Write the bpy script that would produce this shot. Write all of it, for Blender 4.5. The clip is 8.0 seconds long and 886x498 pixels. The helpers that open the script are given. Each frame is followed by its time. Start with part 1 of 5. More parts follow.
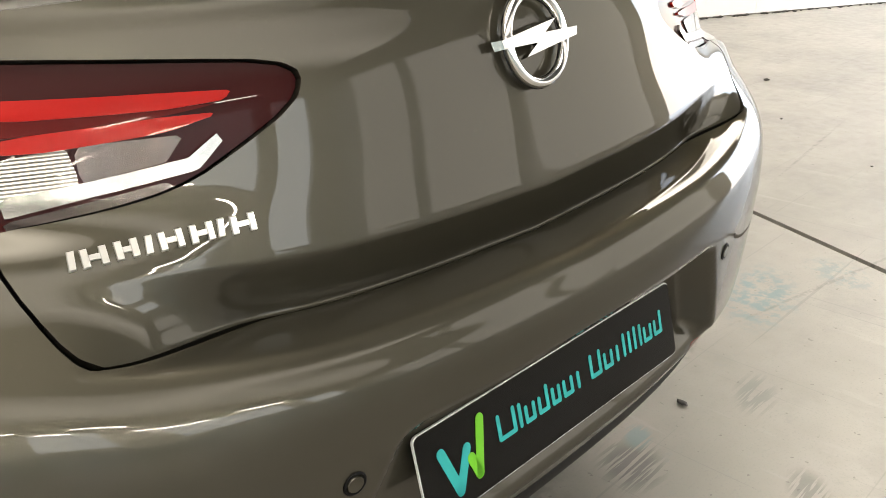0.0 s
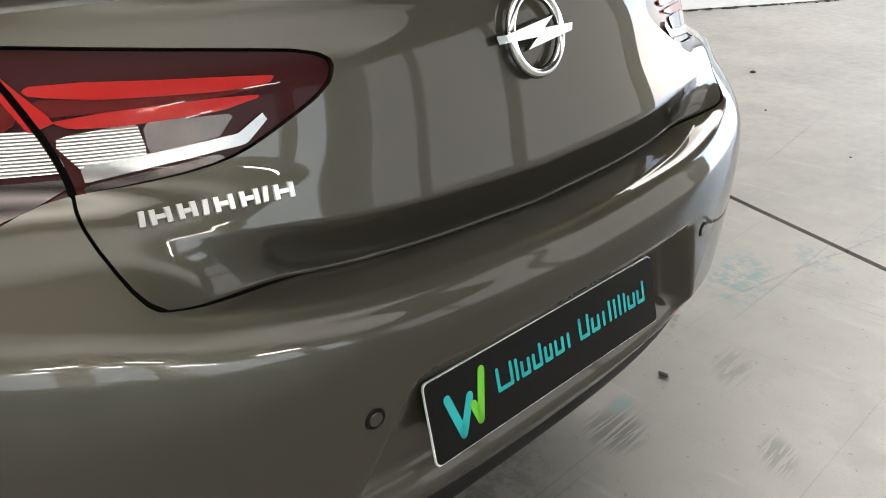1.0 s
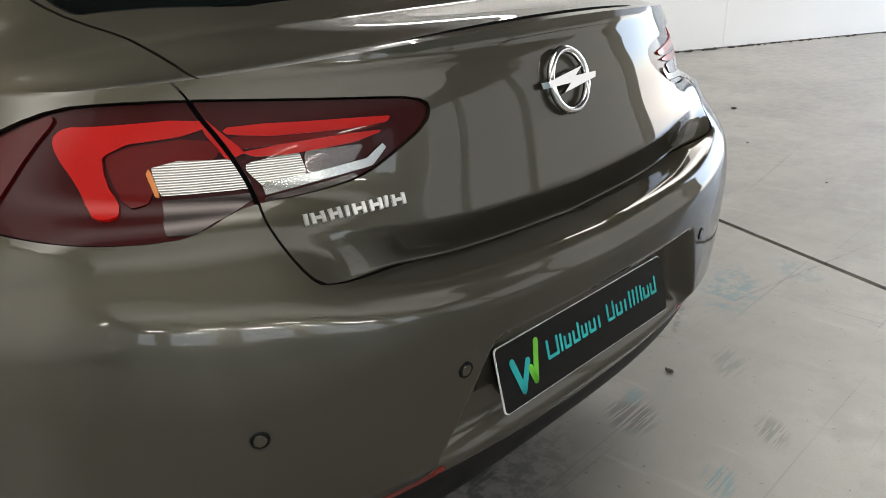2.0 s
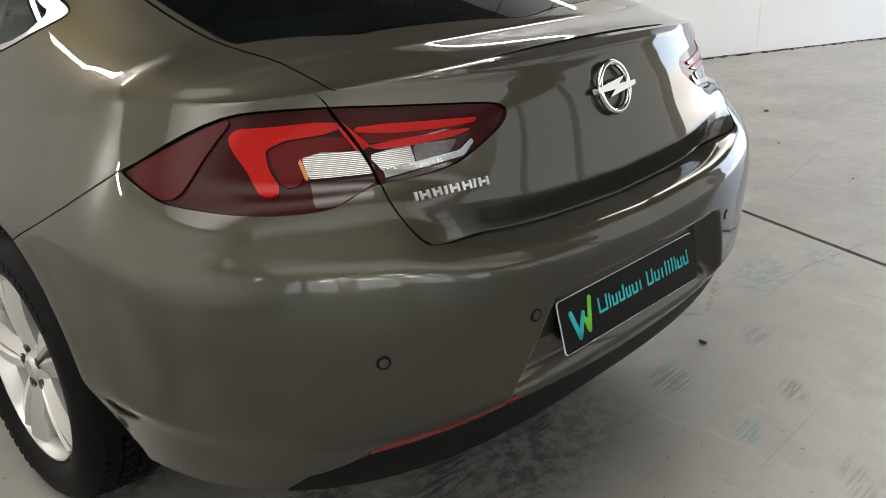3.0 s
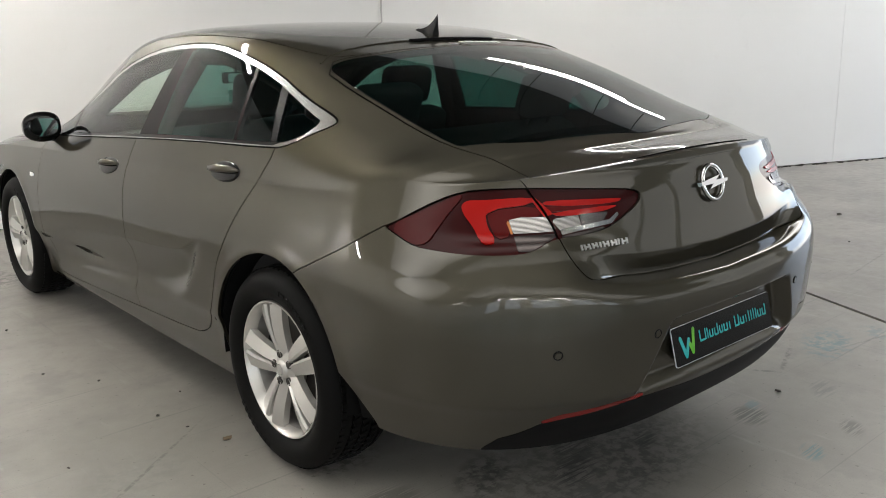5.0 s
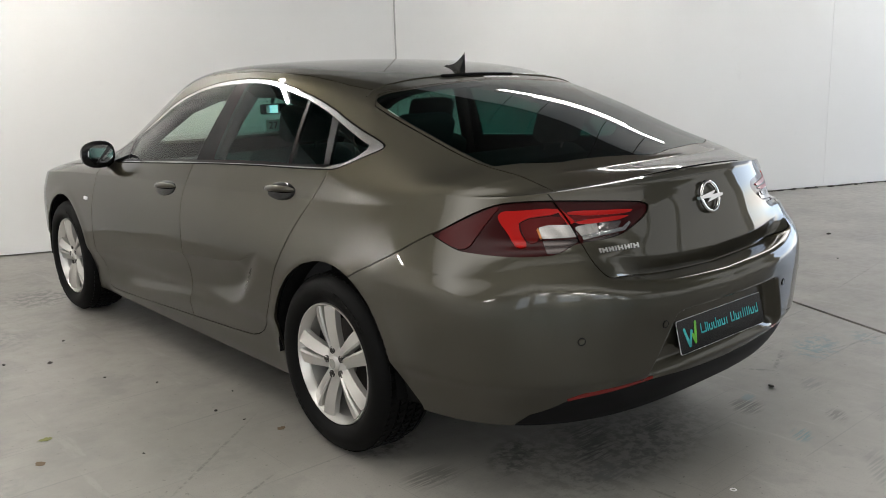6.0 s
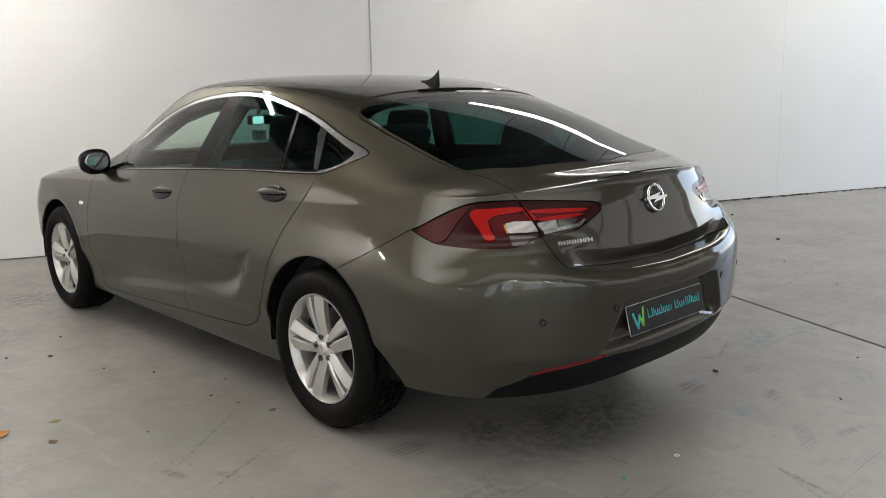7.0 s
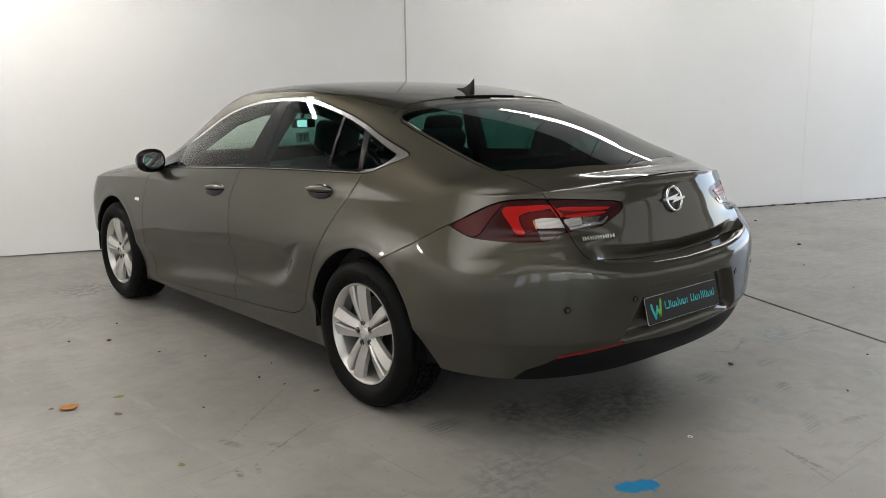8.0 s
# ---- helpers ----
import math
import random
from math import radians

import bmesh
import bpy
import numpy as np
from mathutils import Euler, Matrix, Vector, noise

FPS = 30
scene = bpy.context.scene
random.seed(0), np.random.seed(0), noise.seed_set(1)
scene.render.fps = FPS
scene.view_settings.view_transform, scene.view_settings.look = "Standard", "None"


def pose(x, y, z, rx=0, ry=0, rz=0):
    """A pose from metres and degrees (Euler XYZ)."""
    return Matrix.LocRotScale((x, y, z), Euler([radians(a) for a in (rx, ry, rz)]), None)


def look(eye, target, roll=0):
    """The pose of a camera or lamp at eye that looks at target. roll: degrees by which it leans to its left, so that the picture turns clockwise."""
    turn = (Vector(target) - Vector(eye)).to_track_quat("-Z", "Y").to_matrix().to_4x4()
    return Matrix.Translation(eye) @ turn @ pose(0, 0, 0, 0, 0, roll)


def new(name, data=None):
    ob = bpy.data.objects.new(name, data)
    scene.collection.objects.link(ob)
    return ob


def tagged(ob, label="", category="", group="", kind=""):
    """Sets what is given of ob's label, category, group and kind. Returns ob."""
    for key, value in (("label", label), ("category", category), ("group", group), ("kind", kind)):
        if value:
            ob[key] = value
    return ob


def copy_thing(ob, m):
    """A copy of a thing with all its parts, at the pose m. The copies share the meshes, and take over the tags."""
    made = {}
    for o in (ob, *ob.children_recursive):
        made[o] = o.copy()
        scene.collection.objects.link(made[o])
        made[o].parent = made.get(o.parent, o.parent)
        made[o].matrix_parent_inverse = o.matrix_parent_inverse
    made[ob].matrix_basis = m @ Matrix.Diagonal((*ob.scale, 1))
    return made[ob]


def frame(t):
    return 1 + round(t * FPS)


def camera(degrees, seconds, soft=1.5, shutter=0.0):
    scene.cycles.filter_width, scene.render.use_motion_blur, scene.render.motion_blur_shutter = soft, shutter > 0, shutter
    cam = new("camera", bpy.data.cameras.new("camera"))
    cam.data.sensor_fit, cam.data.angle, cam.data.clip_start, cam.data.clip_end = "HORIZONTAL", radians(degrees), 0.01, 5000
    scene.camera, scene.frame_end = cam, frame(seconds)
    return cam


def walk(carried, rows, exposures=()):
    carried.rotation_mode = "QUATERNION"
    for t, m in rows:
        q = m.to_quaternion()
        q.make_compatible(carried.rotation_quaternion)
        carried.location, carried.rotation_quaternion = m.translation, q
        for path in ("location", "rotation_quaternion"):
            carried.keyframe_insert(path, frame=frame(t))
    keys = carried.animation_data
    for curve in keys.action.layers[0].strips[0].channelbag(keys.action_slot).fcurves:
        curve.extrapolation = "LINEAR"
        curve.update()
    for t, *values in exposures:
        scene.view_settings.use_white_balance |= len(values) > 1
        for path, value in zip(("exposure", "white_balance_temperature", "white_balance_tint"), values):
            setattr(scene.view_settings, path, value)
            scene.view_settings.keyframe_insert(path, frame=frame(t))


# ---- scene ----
cam = camera(54.8, 8.0, soft=0.9)
PATH = [
    (0, (-0.772, -0.444, 1.099), (0.559, 0.825, 0.311), -0.6),
    (0.5, (-0.806, -0.461, 1.109), (0.529, 0.795, 0.307), 0.3),
    (1, (-0.875, -0.508, 1.127), (0.466, 0.732, 0.312), 0.5),
    (1.5, (-1.016, -0.572, 1.154), (0.345, 0.66, 0.361), -0.2),
    (1.7, (-1.085, -0.596, 1.167), (0.296, 0.642, 0.418), -0.4),
    (2.8, (-1.421, -0.77, 1.237), (-0.035, 0.49, 0.537), -1.5),
    (3, (-1.484, -0.812, 1.249), (-0.149, 0.503, 0.55), -2.3),
    (3.5, (-1.638, -0.885, 1.28), (-0.351, 0.506, 0.639), -2.9),
    (4, (-1.864, -0.936, 1.306), (-0.574, 0.452, 0.668), -2.1),
    (4.5, (-2.015, -1.011, 1.329), (-0.693, 0.394, 0.802), -1.0),
    (5, (-2.186, -1.194, 1.356), (-0.919, 0.279, 0.881), -1.4),
    (5.2, (-2.252, -1.287, 1.369), (-1.013, 0.212, 0.905), -1.5),
    (6.3, (-2.648, -1.459, 1.378), (-1.336, -0.002, 0.983), -1.7),
    (6.5, (-2.706, -1.518, 1.38), (-1.377, -0.076, 0.985), -1.6),
    (7, (-2.812, -1.672, 1.387), (-1.474, -0.236, 1.006), -1.3),
    (7.5, (-2.914, -1.779, 1.391), (-1.633, -0.29, 1.017), -1.3),
    (8, (-3.039, -1.872, 1.398), (-1.745, -0.392, 1.03), -0.8),
]
walk(cam, [(t, look(eye, target, roll)) for t, eye, target, roll in PATH],
     [(0, 2.12, 6900, 10), (1.0, 1.88, 6250, 10), (1.7, 1.54, 6200, 10), (3.0, 1.38, 6200, 10), (3.6, 1.36, 6200, 10), (4.2, 1.34, 6250, 10), (5.0, 1.14, 6150, 10), (6.3, 1.02, 6080, 10), (8.0, .93, 6100, 10)])

# ---- daylight, lamps ----
world = bpy.data.worlds.new("world")
scene.world = world
world.use_nodes = True
sky = world.node_tree.nodes.new("ShaderNodeTexSky")
sky.sky_type, sky.sun_disc = "NISHITA", False
sky.sun_elevation, sky.sun_rotation = radians(40), radians(100)
world.node_tree.links.new(sky.outputs[0], world.node_tree.nodes["Background"].inputs[0])
world.node_tree.nodes["Background"].inputs[1].default_value = 0.12

WALL_AT = Vector((-.9, 6.13, 0))
ALONG = Vector((.9226, -.3858, 0))
OUT = Vector((-.3858, -.9226, 0))
TURN_Z = math.atan2(ALONG.y, ALONG.x)


def place(a, b, z=0.0):
    """A point of the hall: a metres along the back wall, b metres out from it."""
    p = WALL_AT + ALONG * a + OUT * b
    return Vector((p.x, p.y, z))


def window_light(name, a, b, z, w, h, power, toward, colour):
    d = bpy.data.lights.new(name, "AREA")
    d.shape, d.size, d.size_y, d.energy, d.color = "RECTANGLE", w, h, power, colour
    ob = new(name, d)
    ob.matrix_world = look(place(a, b, z), toward)
    return ob


DOOR_B0, DOOR_B1, DOOR_H = .3, 4.6, 4.0
window_light("doorway_daylight", 13.95, (DOOR_B0 + DOOR_B1) / 2, DOOR_H / 2, DOOR_B1 - DOOR_B0, DOOR_H, 65, place(0, (DOOR_B0 + DOOR_B1) / 2, DOOR_H / 2), (.66, .80, 1.0))
# unseen ceiling openings added as fill, kept out of the car's main reflections
FILL_OPENINGS = ((7.4, 13.0, .35, 2.6, 4.0), (-8.7, 4.0, 4.0, 7.6, 1.6), (-6.0, 11.0, 8.8, 12.4, .6))     # along the wall from and to, out from it from and to, brightness
LAMPS = [(-6.6, 1.2), (-.3, 1.3)]
DIM_LAMPS = [(5.08, 1.29), (5.45, 1.36)]
REAR_LAMPS = [(-6.5, 9.5)] + [(a, 13.0) for a in (-3.0, .5, 4.0, 7.5)] + [(-1.0, 15.0), (2.5, 15.0), (6.0, 15.0)]
FRONT_BAYS, FRONT_Z = ((-8.4, -5.0), (-3.6, -.4), (1.2, 4.4), (6.0, 10.0), (10.9, 12.8)), (.9, 3.9)     # unseen windows behind the parking bay, assumed from the bumper's bright band
END_BAYS, END_Z = ((5.4, 8.6), (8.9, 11.7), (12.1, 14.5)), (.25, 4.15)                                # unseen windows added beside the doorway, to brighten the end wall in the paint

# ---- materials ----
def shader(name, base=(.5, .5, .5), rough=.5, metal=0.0, **more):
    m = bpy.data.materials.new(name)
    m.use_nodes = True
    b = m.node_tree.nodes["Principled BSDF"]
    b.inputs["Base Color"].default_value = (*base, 1)
    b.inputs["Roughness"].default_value, b.inputs["Metallic"].default_value = rough, metal
    for k, v in more.items():
        b.inputs[k.replace("_", " ")].default_value = v
    return m


def maths(t, op, a, b=None, clamp=False):
    """A maths node; a and b are sockets or numbers."""
    n = t.nodes.new("ShaderNodeMath")
    n.operation, n.use_clamp = op, clamp
    for i, v in enumerate((a, b)):
        if v is None:
            continue
        if isinstance(v, (int, float)):
            n.inputs[i].default_value = v
        else:
            t.links.new(v, n.inputs[i])
    return n.outputs[0]


def clear(name, tint, ior=1.5, rough=0.0):
    """A thin pane: tinted light passes straight through, and the surface reflects by its gloss."""
    m = bpy.data.materials.new(name)
    m.use_nodes = True
    t = m.node_tree
    t.nodes.remove(t.nodes["Principled BSDF"])
    through_, shine, facing_, mix = [t.nodes.new("ShaderNode" + k) for k in ("BsdfTransparent", "BsdfGlossy", "LayerWeight", "MixShader")]
    through_.inputs[0].default_value = (*tint, 1)
    shine.inputs["Roughness"].default_value = rough
    facing_.inputs["Blend"].default_value = .5
    low = ((ior - 1) / (ior + 1)) ** 2
    gloss = maths(t, "ADD", maths(t, "MULTIPLY", maths(t, "POWER", facing_.outputs["Facing"], 5.0), 1 - low), low)
    t.links.new(gloss, mix.inputs[0])
    t.links.new(through_.outputs[0], mix.inputs[1])
    t.links.new(shine.outputs[0], mix.inputs[2])
    t.links.new(mix.outputs[0], t.nodes["Material Output"].inputs[0])
    return m


PAINT = shader("car_paint", (.0735, .0690, .0530), .46, .9, Coat_Weight=1.0, Coat_Roughness=.012, Coat_IOR=1.5, Specular_Tint=(.3, .28, .24, 1))
BLACK = shader("black_trim", (.0055, .0055, .006), .5, Specular_IOR_Level=.12)
GLOSSBLACK = shader("gloss_black", (.006, .006, .006), .08, Specular_IOR_Level=.22)
PILLARBLACK = shader("pillar_black", (.004, .004, .0042), .25, Specular_IOR_Level=.08)
LINING = shader("dark_lining", (.006, .006, .006), .9, Specular_IOR_Level=.1)
RUBBER = shader("tyre_rubber", (.0045, .0044, .0043), .6, Specular_IOR_Level=.1)
ALLOY = shader("alloy", (.60, .585, .555), .33, .65, Coat_Weight=.6)
# darker copy of the alloy, with the shade between the spokes in its colour
ALLOY_SHADED = shader("alloy_shaded", (.42, .41, .39), .4, .6)
STEEL = shader("steel", (.07, .066, .062), .45, .8)
CHROME = shader("chrome", (.85, .85, .85), .09, 1.0)
TRIMCHROME = shader("satin_chrome", (.40, .40, .395), .22, 1.0)
GLASS = clear("tinted_glass", (.15, .35, .31), 1.4)
GLASS_REAR = clear("dark_rear_glass", (.075, .19, .165), 1.42)
GLASS_FRONT = clear("pale_glass", (.74, .84, .77), 1.36)
SILVER = shader("silver_plating", (.80, .80, .79), .28, .75)
LAMP_TIP = shader("lamp_tip", (.055, .0028, .003), .35, Specular_IOR_Level=.1, Coat_Weight=.6, Coat_IOR=1.2, Coat_Roughness=.01)
LAMP_DEEP = shader("lamp_deep", (.08, .003, .0025), .35, Specular_IOR_Level=.1, Coat_Weight=.6, Coat_IOR=1.2, Coat_Roughness=.01)
LAMP_GREY = shader("lamp_grey", (.06, .05, .048), .22, .7, Coat_Weight=.6, Coat_IOR=1.2, Coat_Roughness=.01)
LAMP_AMBER = shader("lamp_amber", (.50, .17, .03), .3, Coat_Weight=.6, Coat_IOR=1.2, Coat_Roughness=.01)
CONDUIT = shader("conduit", (.45, .44, .42), .5)
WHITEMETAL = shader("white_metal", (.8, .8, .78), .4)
DIMWALL = shader("dim_wall", (.42, .40, .37), .8)
JOINTFILL = shader("joint_fill", (.06, .05, .04), .9)
CLOTH = shader("seat_cloth", (.020, .020, .021), .9)
MIRROR = shader("mirror", (.85, .87, .9), .01, 1.0)
TEAL = shader("teal_print", (.02, .42, .42), .35)
GREEN = shader("green_print", (.16, .55, .03), .35)
WHITE = shader("white_print", (.8, .8, .8), .4)
PLATEBLACK = shader("plate_black", (.005, .005, .005), .12, Specular_IOR_Level=.2)
LEAF_ORANGE = shader("leaf_orange", (.42, .17, .03), .7)
LEAF_GREEN = shader("leaf_green", (.16, .17, .04), .7)
LEAF_BROWN = shader("leaf_brown", (.13, .09, .05), .8)
GRIT = shader("grit", (.05, .045, .04), .8)
TUBE = bpy.data.materials.new("tube_glow")
TUBE.use_nodes = True
TUBE.node_tree.nodes["Principled BSDF"].inputs["Emission Color"].default_value = (1, .93, .82, 1)
TUBE.node_tree.nodes["Principled BSDF"].inputs["Emission Strength"].default_value = 108
TUBE_DIM = TUBE.copy()
TUBE_DIM.node_tree.nodes["Principled BSDF"].inputs["Emission Strength"].default_value = 18
TUBE_REAR = TUBE.copy()
TUBE_REAR.node_tree.nodes["Principled BSDF"].inputs["Emission Strength"].default_value = 48
LAMP_DARK = shader("lamp_dark", (.026, .0011, .0012), .4, Specular_IOR_Level=.1, Coat_Weight=.6, Coat_IOR=1.2, Coat_Roughness=.01)
LAMP_RED = shader("lamp_red", (.33, .005, .003), .3, Specular_IOR_Level=.15, Coat_Weight=.6, Coat_IOR=1.2, Coat_Roughness=.01)
LAMP_CLEAR = shader("lamp_clear", (.34, .33, .312), .22, .6, Coat_Weight=.6, Coat_IOR=1.2, Coat_Roughness=.01)
LAMP_CHROME = shader("lamp_chrome", (.26, .26, .255), .2, 1.0, Coat_Weight=.6, Coat_IOR=1.2, Coat_Roughness=.01)


def nodes_of(m):
    t = m.node_tree

    def add(kind, **inputs):
        n = t.nodes.new("ShaderNode" + kind)
        for k, v in inputs.items():
            n.inputs[k.replace("_", " ")].default_value = v
        return n
    return t, add, t.links.new


def ramp(t, value, lo, hi):
    n = t.nodes.new("ShaderNodeMapRange")
    n.interpolation_type = "SMOOTHSTEP"
    n.inputs["From Min"].default_value, n.inputs["From Max"].default_value = lo, hi
    t.links.new(value, n.inputs["Value"])
    return n.outputs["Result"]


def tint(t, fac, a, b):
    """Mixes two colours (sockets or triples) by fac."""
    n = t.nodes.new("ShaderNodeMix")
    n.data_type = "RGBA"
    for i, v in ((6, a), (7, b)):
        if isinstance(v, tuple):
            n.inputs[i].default_value = (*v, 1)
        else:
            t.links.new(v, n.inputs[i])
    t.links.new(fac, n.inputs[0])
    return n.outputs[2]


def noise_of(t, where, scale, detail=4.0, rough=.55, stretch=None):
    if stretch:
        mp = t.nodes.new("ShaderNodeMapping")
        mp.inputs["Rotation"].default_value = (0, 0, radians(stretch[0]))
        mp.inputs["Scale"].default_value = (stretch[1], stretch[2], 1)
        t.links.new(where, mp.inputs[0])
        where = mp.outputs[0]
    n = t.nodes.new("ShaderNodeTexNoise")
    n.inputs["Scale"].default_value, n.inputs["Detail"].default_value, n.inputs["Roughness"].default_value = scale, detail, rough
    t.links.new(where, n.inputs["Vector"])
    return n.outputs["Fac"]


def spot(t, where, x, y, rx, ry, turn=0):
    """1 in the middle of an oval on the floor, 0 outside."""
    mp = t.nodes.new("ShaderNodeMapping")
    mp.vector_type = "TEXTURE"
    mp.inputs["Location"].default_value = (x, y, 0)
    mp.inputs["Rotation"].default_value = (0, 0, radians(turn))
    mp.inputs["Scale"].default_value = (rx, ry, 1)
    t.links.new(where, mp.inputs[0])
    flat = t.nodes.new("ShaderNodeVectorMath")
    flat.operation = "MULTIPLY"
    flat.inputs[1].default_value = (1, 1, 0)
    t.links.new(mp.outputs[0], flat.inputs[0])
    ln = t.nodes.new("ShaderNodeVectorMath")
    ln.operation = "LENGTH"
    t.links.new(flat.outputs[0], ln.inputs[0])
    return ramp(t, ln.outputs["Value"], 1.0, .35)


def floor_material():
    m = shader("floor_paint", (.4, .4, .4), .4)
    t, add, link = nodes_of(m)
    b = t.nodes["Principled BSDF"]
    where = add("NewGeometry").outputs["Position"]
    cloud = noise_of(t, where, .9, 5, .6)
    fine = noise_of(t, where, 14, 6, .65)
    grain = noise_of(t, where, 160, 3, .6)
    col = tint(t, ramp(t, cloud, .35, .68), (.205, .195, .175), (.282, .268, .242))
    blotch = noise_of(t, where, 3.4, 5, .62)
    col = tint(t, maths(t, "MULTIPLY", ramp(t, blotch, .50, .66), .42), col, (.160, .155, .145))
    worn = noise_of(t, where, 2.0, 3, .6, (62, 5, .9))
    col = tint(t, maths(t, "MULTIPLY", ramp(t, worn, .60, .70), .35), col, (.318, .305, .283))
    col = tint(t, ramp(t, fine, .60, .78), col, (.20, .197, .19))
    col = tint(t, maths(t, "MULTIPLY", ramp(t, grain, .52, .72), .5), col, (.17, .165, .16))
    # long faint scratches
    scratch = noise_of(t, where, 1.0, 2, .5, (24, .6, 60))
    col = tint(t, maths(t, "MULTIPLY", ramp(t, scratch, .66, .70), .45), col, (.13, .128, .125))
    scratch2 = noise_of(t, where, 1.0, 2, .5, (-35, 80, .7))
    col = tint(t, maths(t, "MULTIPLY", ramp(t, scratch2, .68, .71), .40), col, (.15, .147, .143))
    # fallen dirt
    bits = noise_of(t, where, 46, 2, .5)
    col = tint(t, maths(t, "MULTIPLY", ramp(t, bits, .70, .73), .8), col, (.12, .11, .10))
    # smears of dark rubber and teal paint, and shade painted under the car, each with its own streaks
    for x, y, rx, ry, turn, colour, amount, streak in SMEARS_AND_SHADE:
        mask = spot(t, where, x, y, rx, ry, turn)
        tex = noise_of(t, where, 1.0, 2, .5, (-streak, 5, 95)) if streak is not None else noise_of(t, where, 22, 5, .65)
        k = maths(t, "MULTIPLY", mask, ramp(t, tex, .47, .51) if streak is not None else ramp(t, tex, .42, .60))
        col = tint(t, maths(t, "MULTIPLY", k, amount), col, colour)
    # single scuffs
    for x, y, rx, ry, turn, amount in SCUFFS:
        k = maths(t, "MULTIPLY", spot(t, where, x, y, rx, ry, turn), ramp(t, noise_of(t, where, 38, 4, .6), .40, .56))
        col = tint(t, maths(t, "MULTIPLY", k, amount), col, (.055, .055, .052))
    # a blot of bright blue paint
    blot = maths(t, "ADD", spot(t, where, -.665, -.185, .12, .058, -25), maths(t, "MULTIPLY", noise_of(t, where, 22, 10, .8), 4.5))
    near = spot(t, where, -.665, -.185, .17, .09, -25)
    col = tint(t, maths(t, "MULTIPLY", ramp(t, blot, 2.62, 2.68), ramp(t, near, .0, .12)), col, (.02, .20, .40))
    drop = maths(t, "ADD", spot(t, where, -.437, -.036, .022, .010, 40), maths(t, "MULTIPLY", noise_of(t, where, 60, 3, .6), .9))
    col = tint(t, ramp(t, drop, .88, .92), col, (.03, .22, .25))
    link(col, b.inputs["Base Color"])
    r = add("MapRange")
    r.inputs["To Min"].default_value, r.inputs["To Max"].default_value = .22, .52
    link(fine, r.inputs["Value"])
    link(r.outputs["Result"], b.inputs["Roughness"])
    bump = add("Bump", Strength=.12, Distance=.002)
    link(maths(t, "ADD", maths(t, "MULTIPLY", grain, .4), fine), bump.inputs["Height"])
    link(bump.outputs[0], b.inputs["Normal"])
    return m


TEALISH, DARKISH, GREYISH = (.09, .17, .19), (.035, .035, .035), (.14, .14, .135)
# dark patches under the car hold both stains and painted-in shadow
SMEARS_AND_SHADE = [(-2.1, 1.6, .5, .25, 20, GREYISH, .35, None), (-1.55, 1.15, .03, .12, 15, DARKISH, .5, 100), (-1.42, 1.02, .03, .09, 25, DARKISH, .45, 110), (-.95, .15, .40, .22, 35, GREYISH, .75, None), (-.35, -.30, .30, .05, -38, GREYISH, .25, 142), (.25, -.55, .25, .05, -40, GREYISH, .3, 140), (-.22, .42, .55, .34, 15, DARKISH, .5, None), (.10, .36, .46, .22, 20, DARKISH, .42, None), (1.45, .42, .28, .14, 20, TEALISH, .8, None), (1.75, .30, .16, .10, 60, TEALISH, .55, None), (1.25, .62, .22, .10, 10, GREYISH, .6, 60),
          (.53, .27, .11, .085, 30, DARKISH, .75, 118), (.62, .31, .06, .04, 30, TEALISH, .6, 118), (.95, .20, .12, .06, 20, GREYISH, .8, 115), (.42, -.02, .085, .05, 25, TEALISH, .85, 115),
          (.69, -.03, .09, .05, 30, DARKISH, .5, 120), (1.17, -.22, .10, .07, 10, TEALISH, .6, None), (-.24, .44, .16, .09, 20, DARKISH, .8, 118), (-.48, .62, .20, .11, 30, DARKISH, .8, None),
          (-.12, .55, .14, .10, 0, DARKISH, .6, 118), (-.33, .30, .12, .08, 30, GREYISH, .7, 118), (.10, .42, .10, .06, 30, DARKISH, .6, 118), (-1.0, 4.4, .30, .35, 0, DARKISH, .7, None), (-1.45, 3.6, .22, .30, 20, GREYISH, .7, None),
          (-.75, 1.05, .20, .16, 0, DARKISH, .75, None), (-.80, .70, .14, .10, 0, DARKISH, .5, 118), (2.4, 1.9, .3, .2, 10, GREYISH, .5, None), (-1.3, 1.4, .25, .2, 0, GREYISH, .35, None), (.35, -.33, .2, .05, 30, GREYISH, .5, 20)]
SCUFFS = [(-1.261, 1.404, 0.493, 0.010, 38, 0.50), (-1.351, 1.024, 0.252, 0.010, 26, 0.55), (-1.704, 0.908, 0.152, 0.010, 10, 0.35), (-1.659, 0.878, 0.075, 0.019, -108, 0.70), (-1.583, 0.873, 0.074, 0.013, -111, 0.50), (-0.023, -0.490, 0.186, 0.019, -108, 0.60), (-0.069, -0.529, 0.182, 0.013, -120, 0.40), (0.955, 0.454, 0.086, 0.016, -59, 0.60), (1.159, 0.459, 0.226, 0.016, 21, 0.60), (0.525, -0.436, 0.115, 0.032, -12, 0.50), (-0.331, 0.052, 0.099, 0.010, -87, 0.40), (-0.529, -0.100, 0.061, 0.013, 5, 0.50), (1.732, 0.289, 0.704, 0.010, -12, 0.40), (3.026, 0.893, 0.745, 0.010, 7, 0.40), (-0.167, 0.643, 0.113, 0.032, -18, 0.50), (-0.456, 0.600, 0.155, 0.048, -19, 0.60), (-0.220, 0.464, 0.073, 0.040, -19, 0.60)]
FLOOR = floor_material()


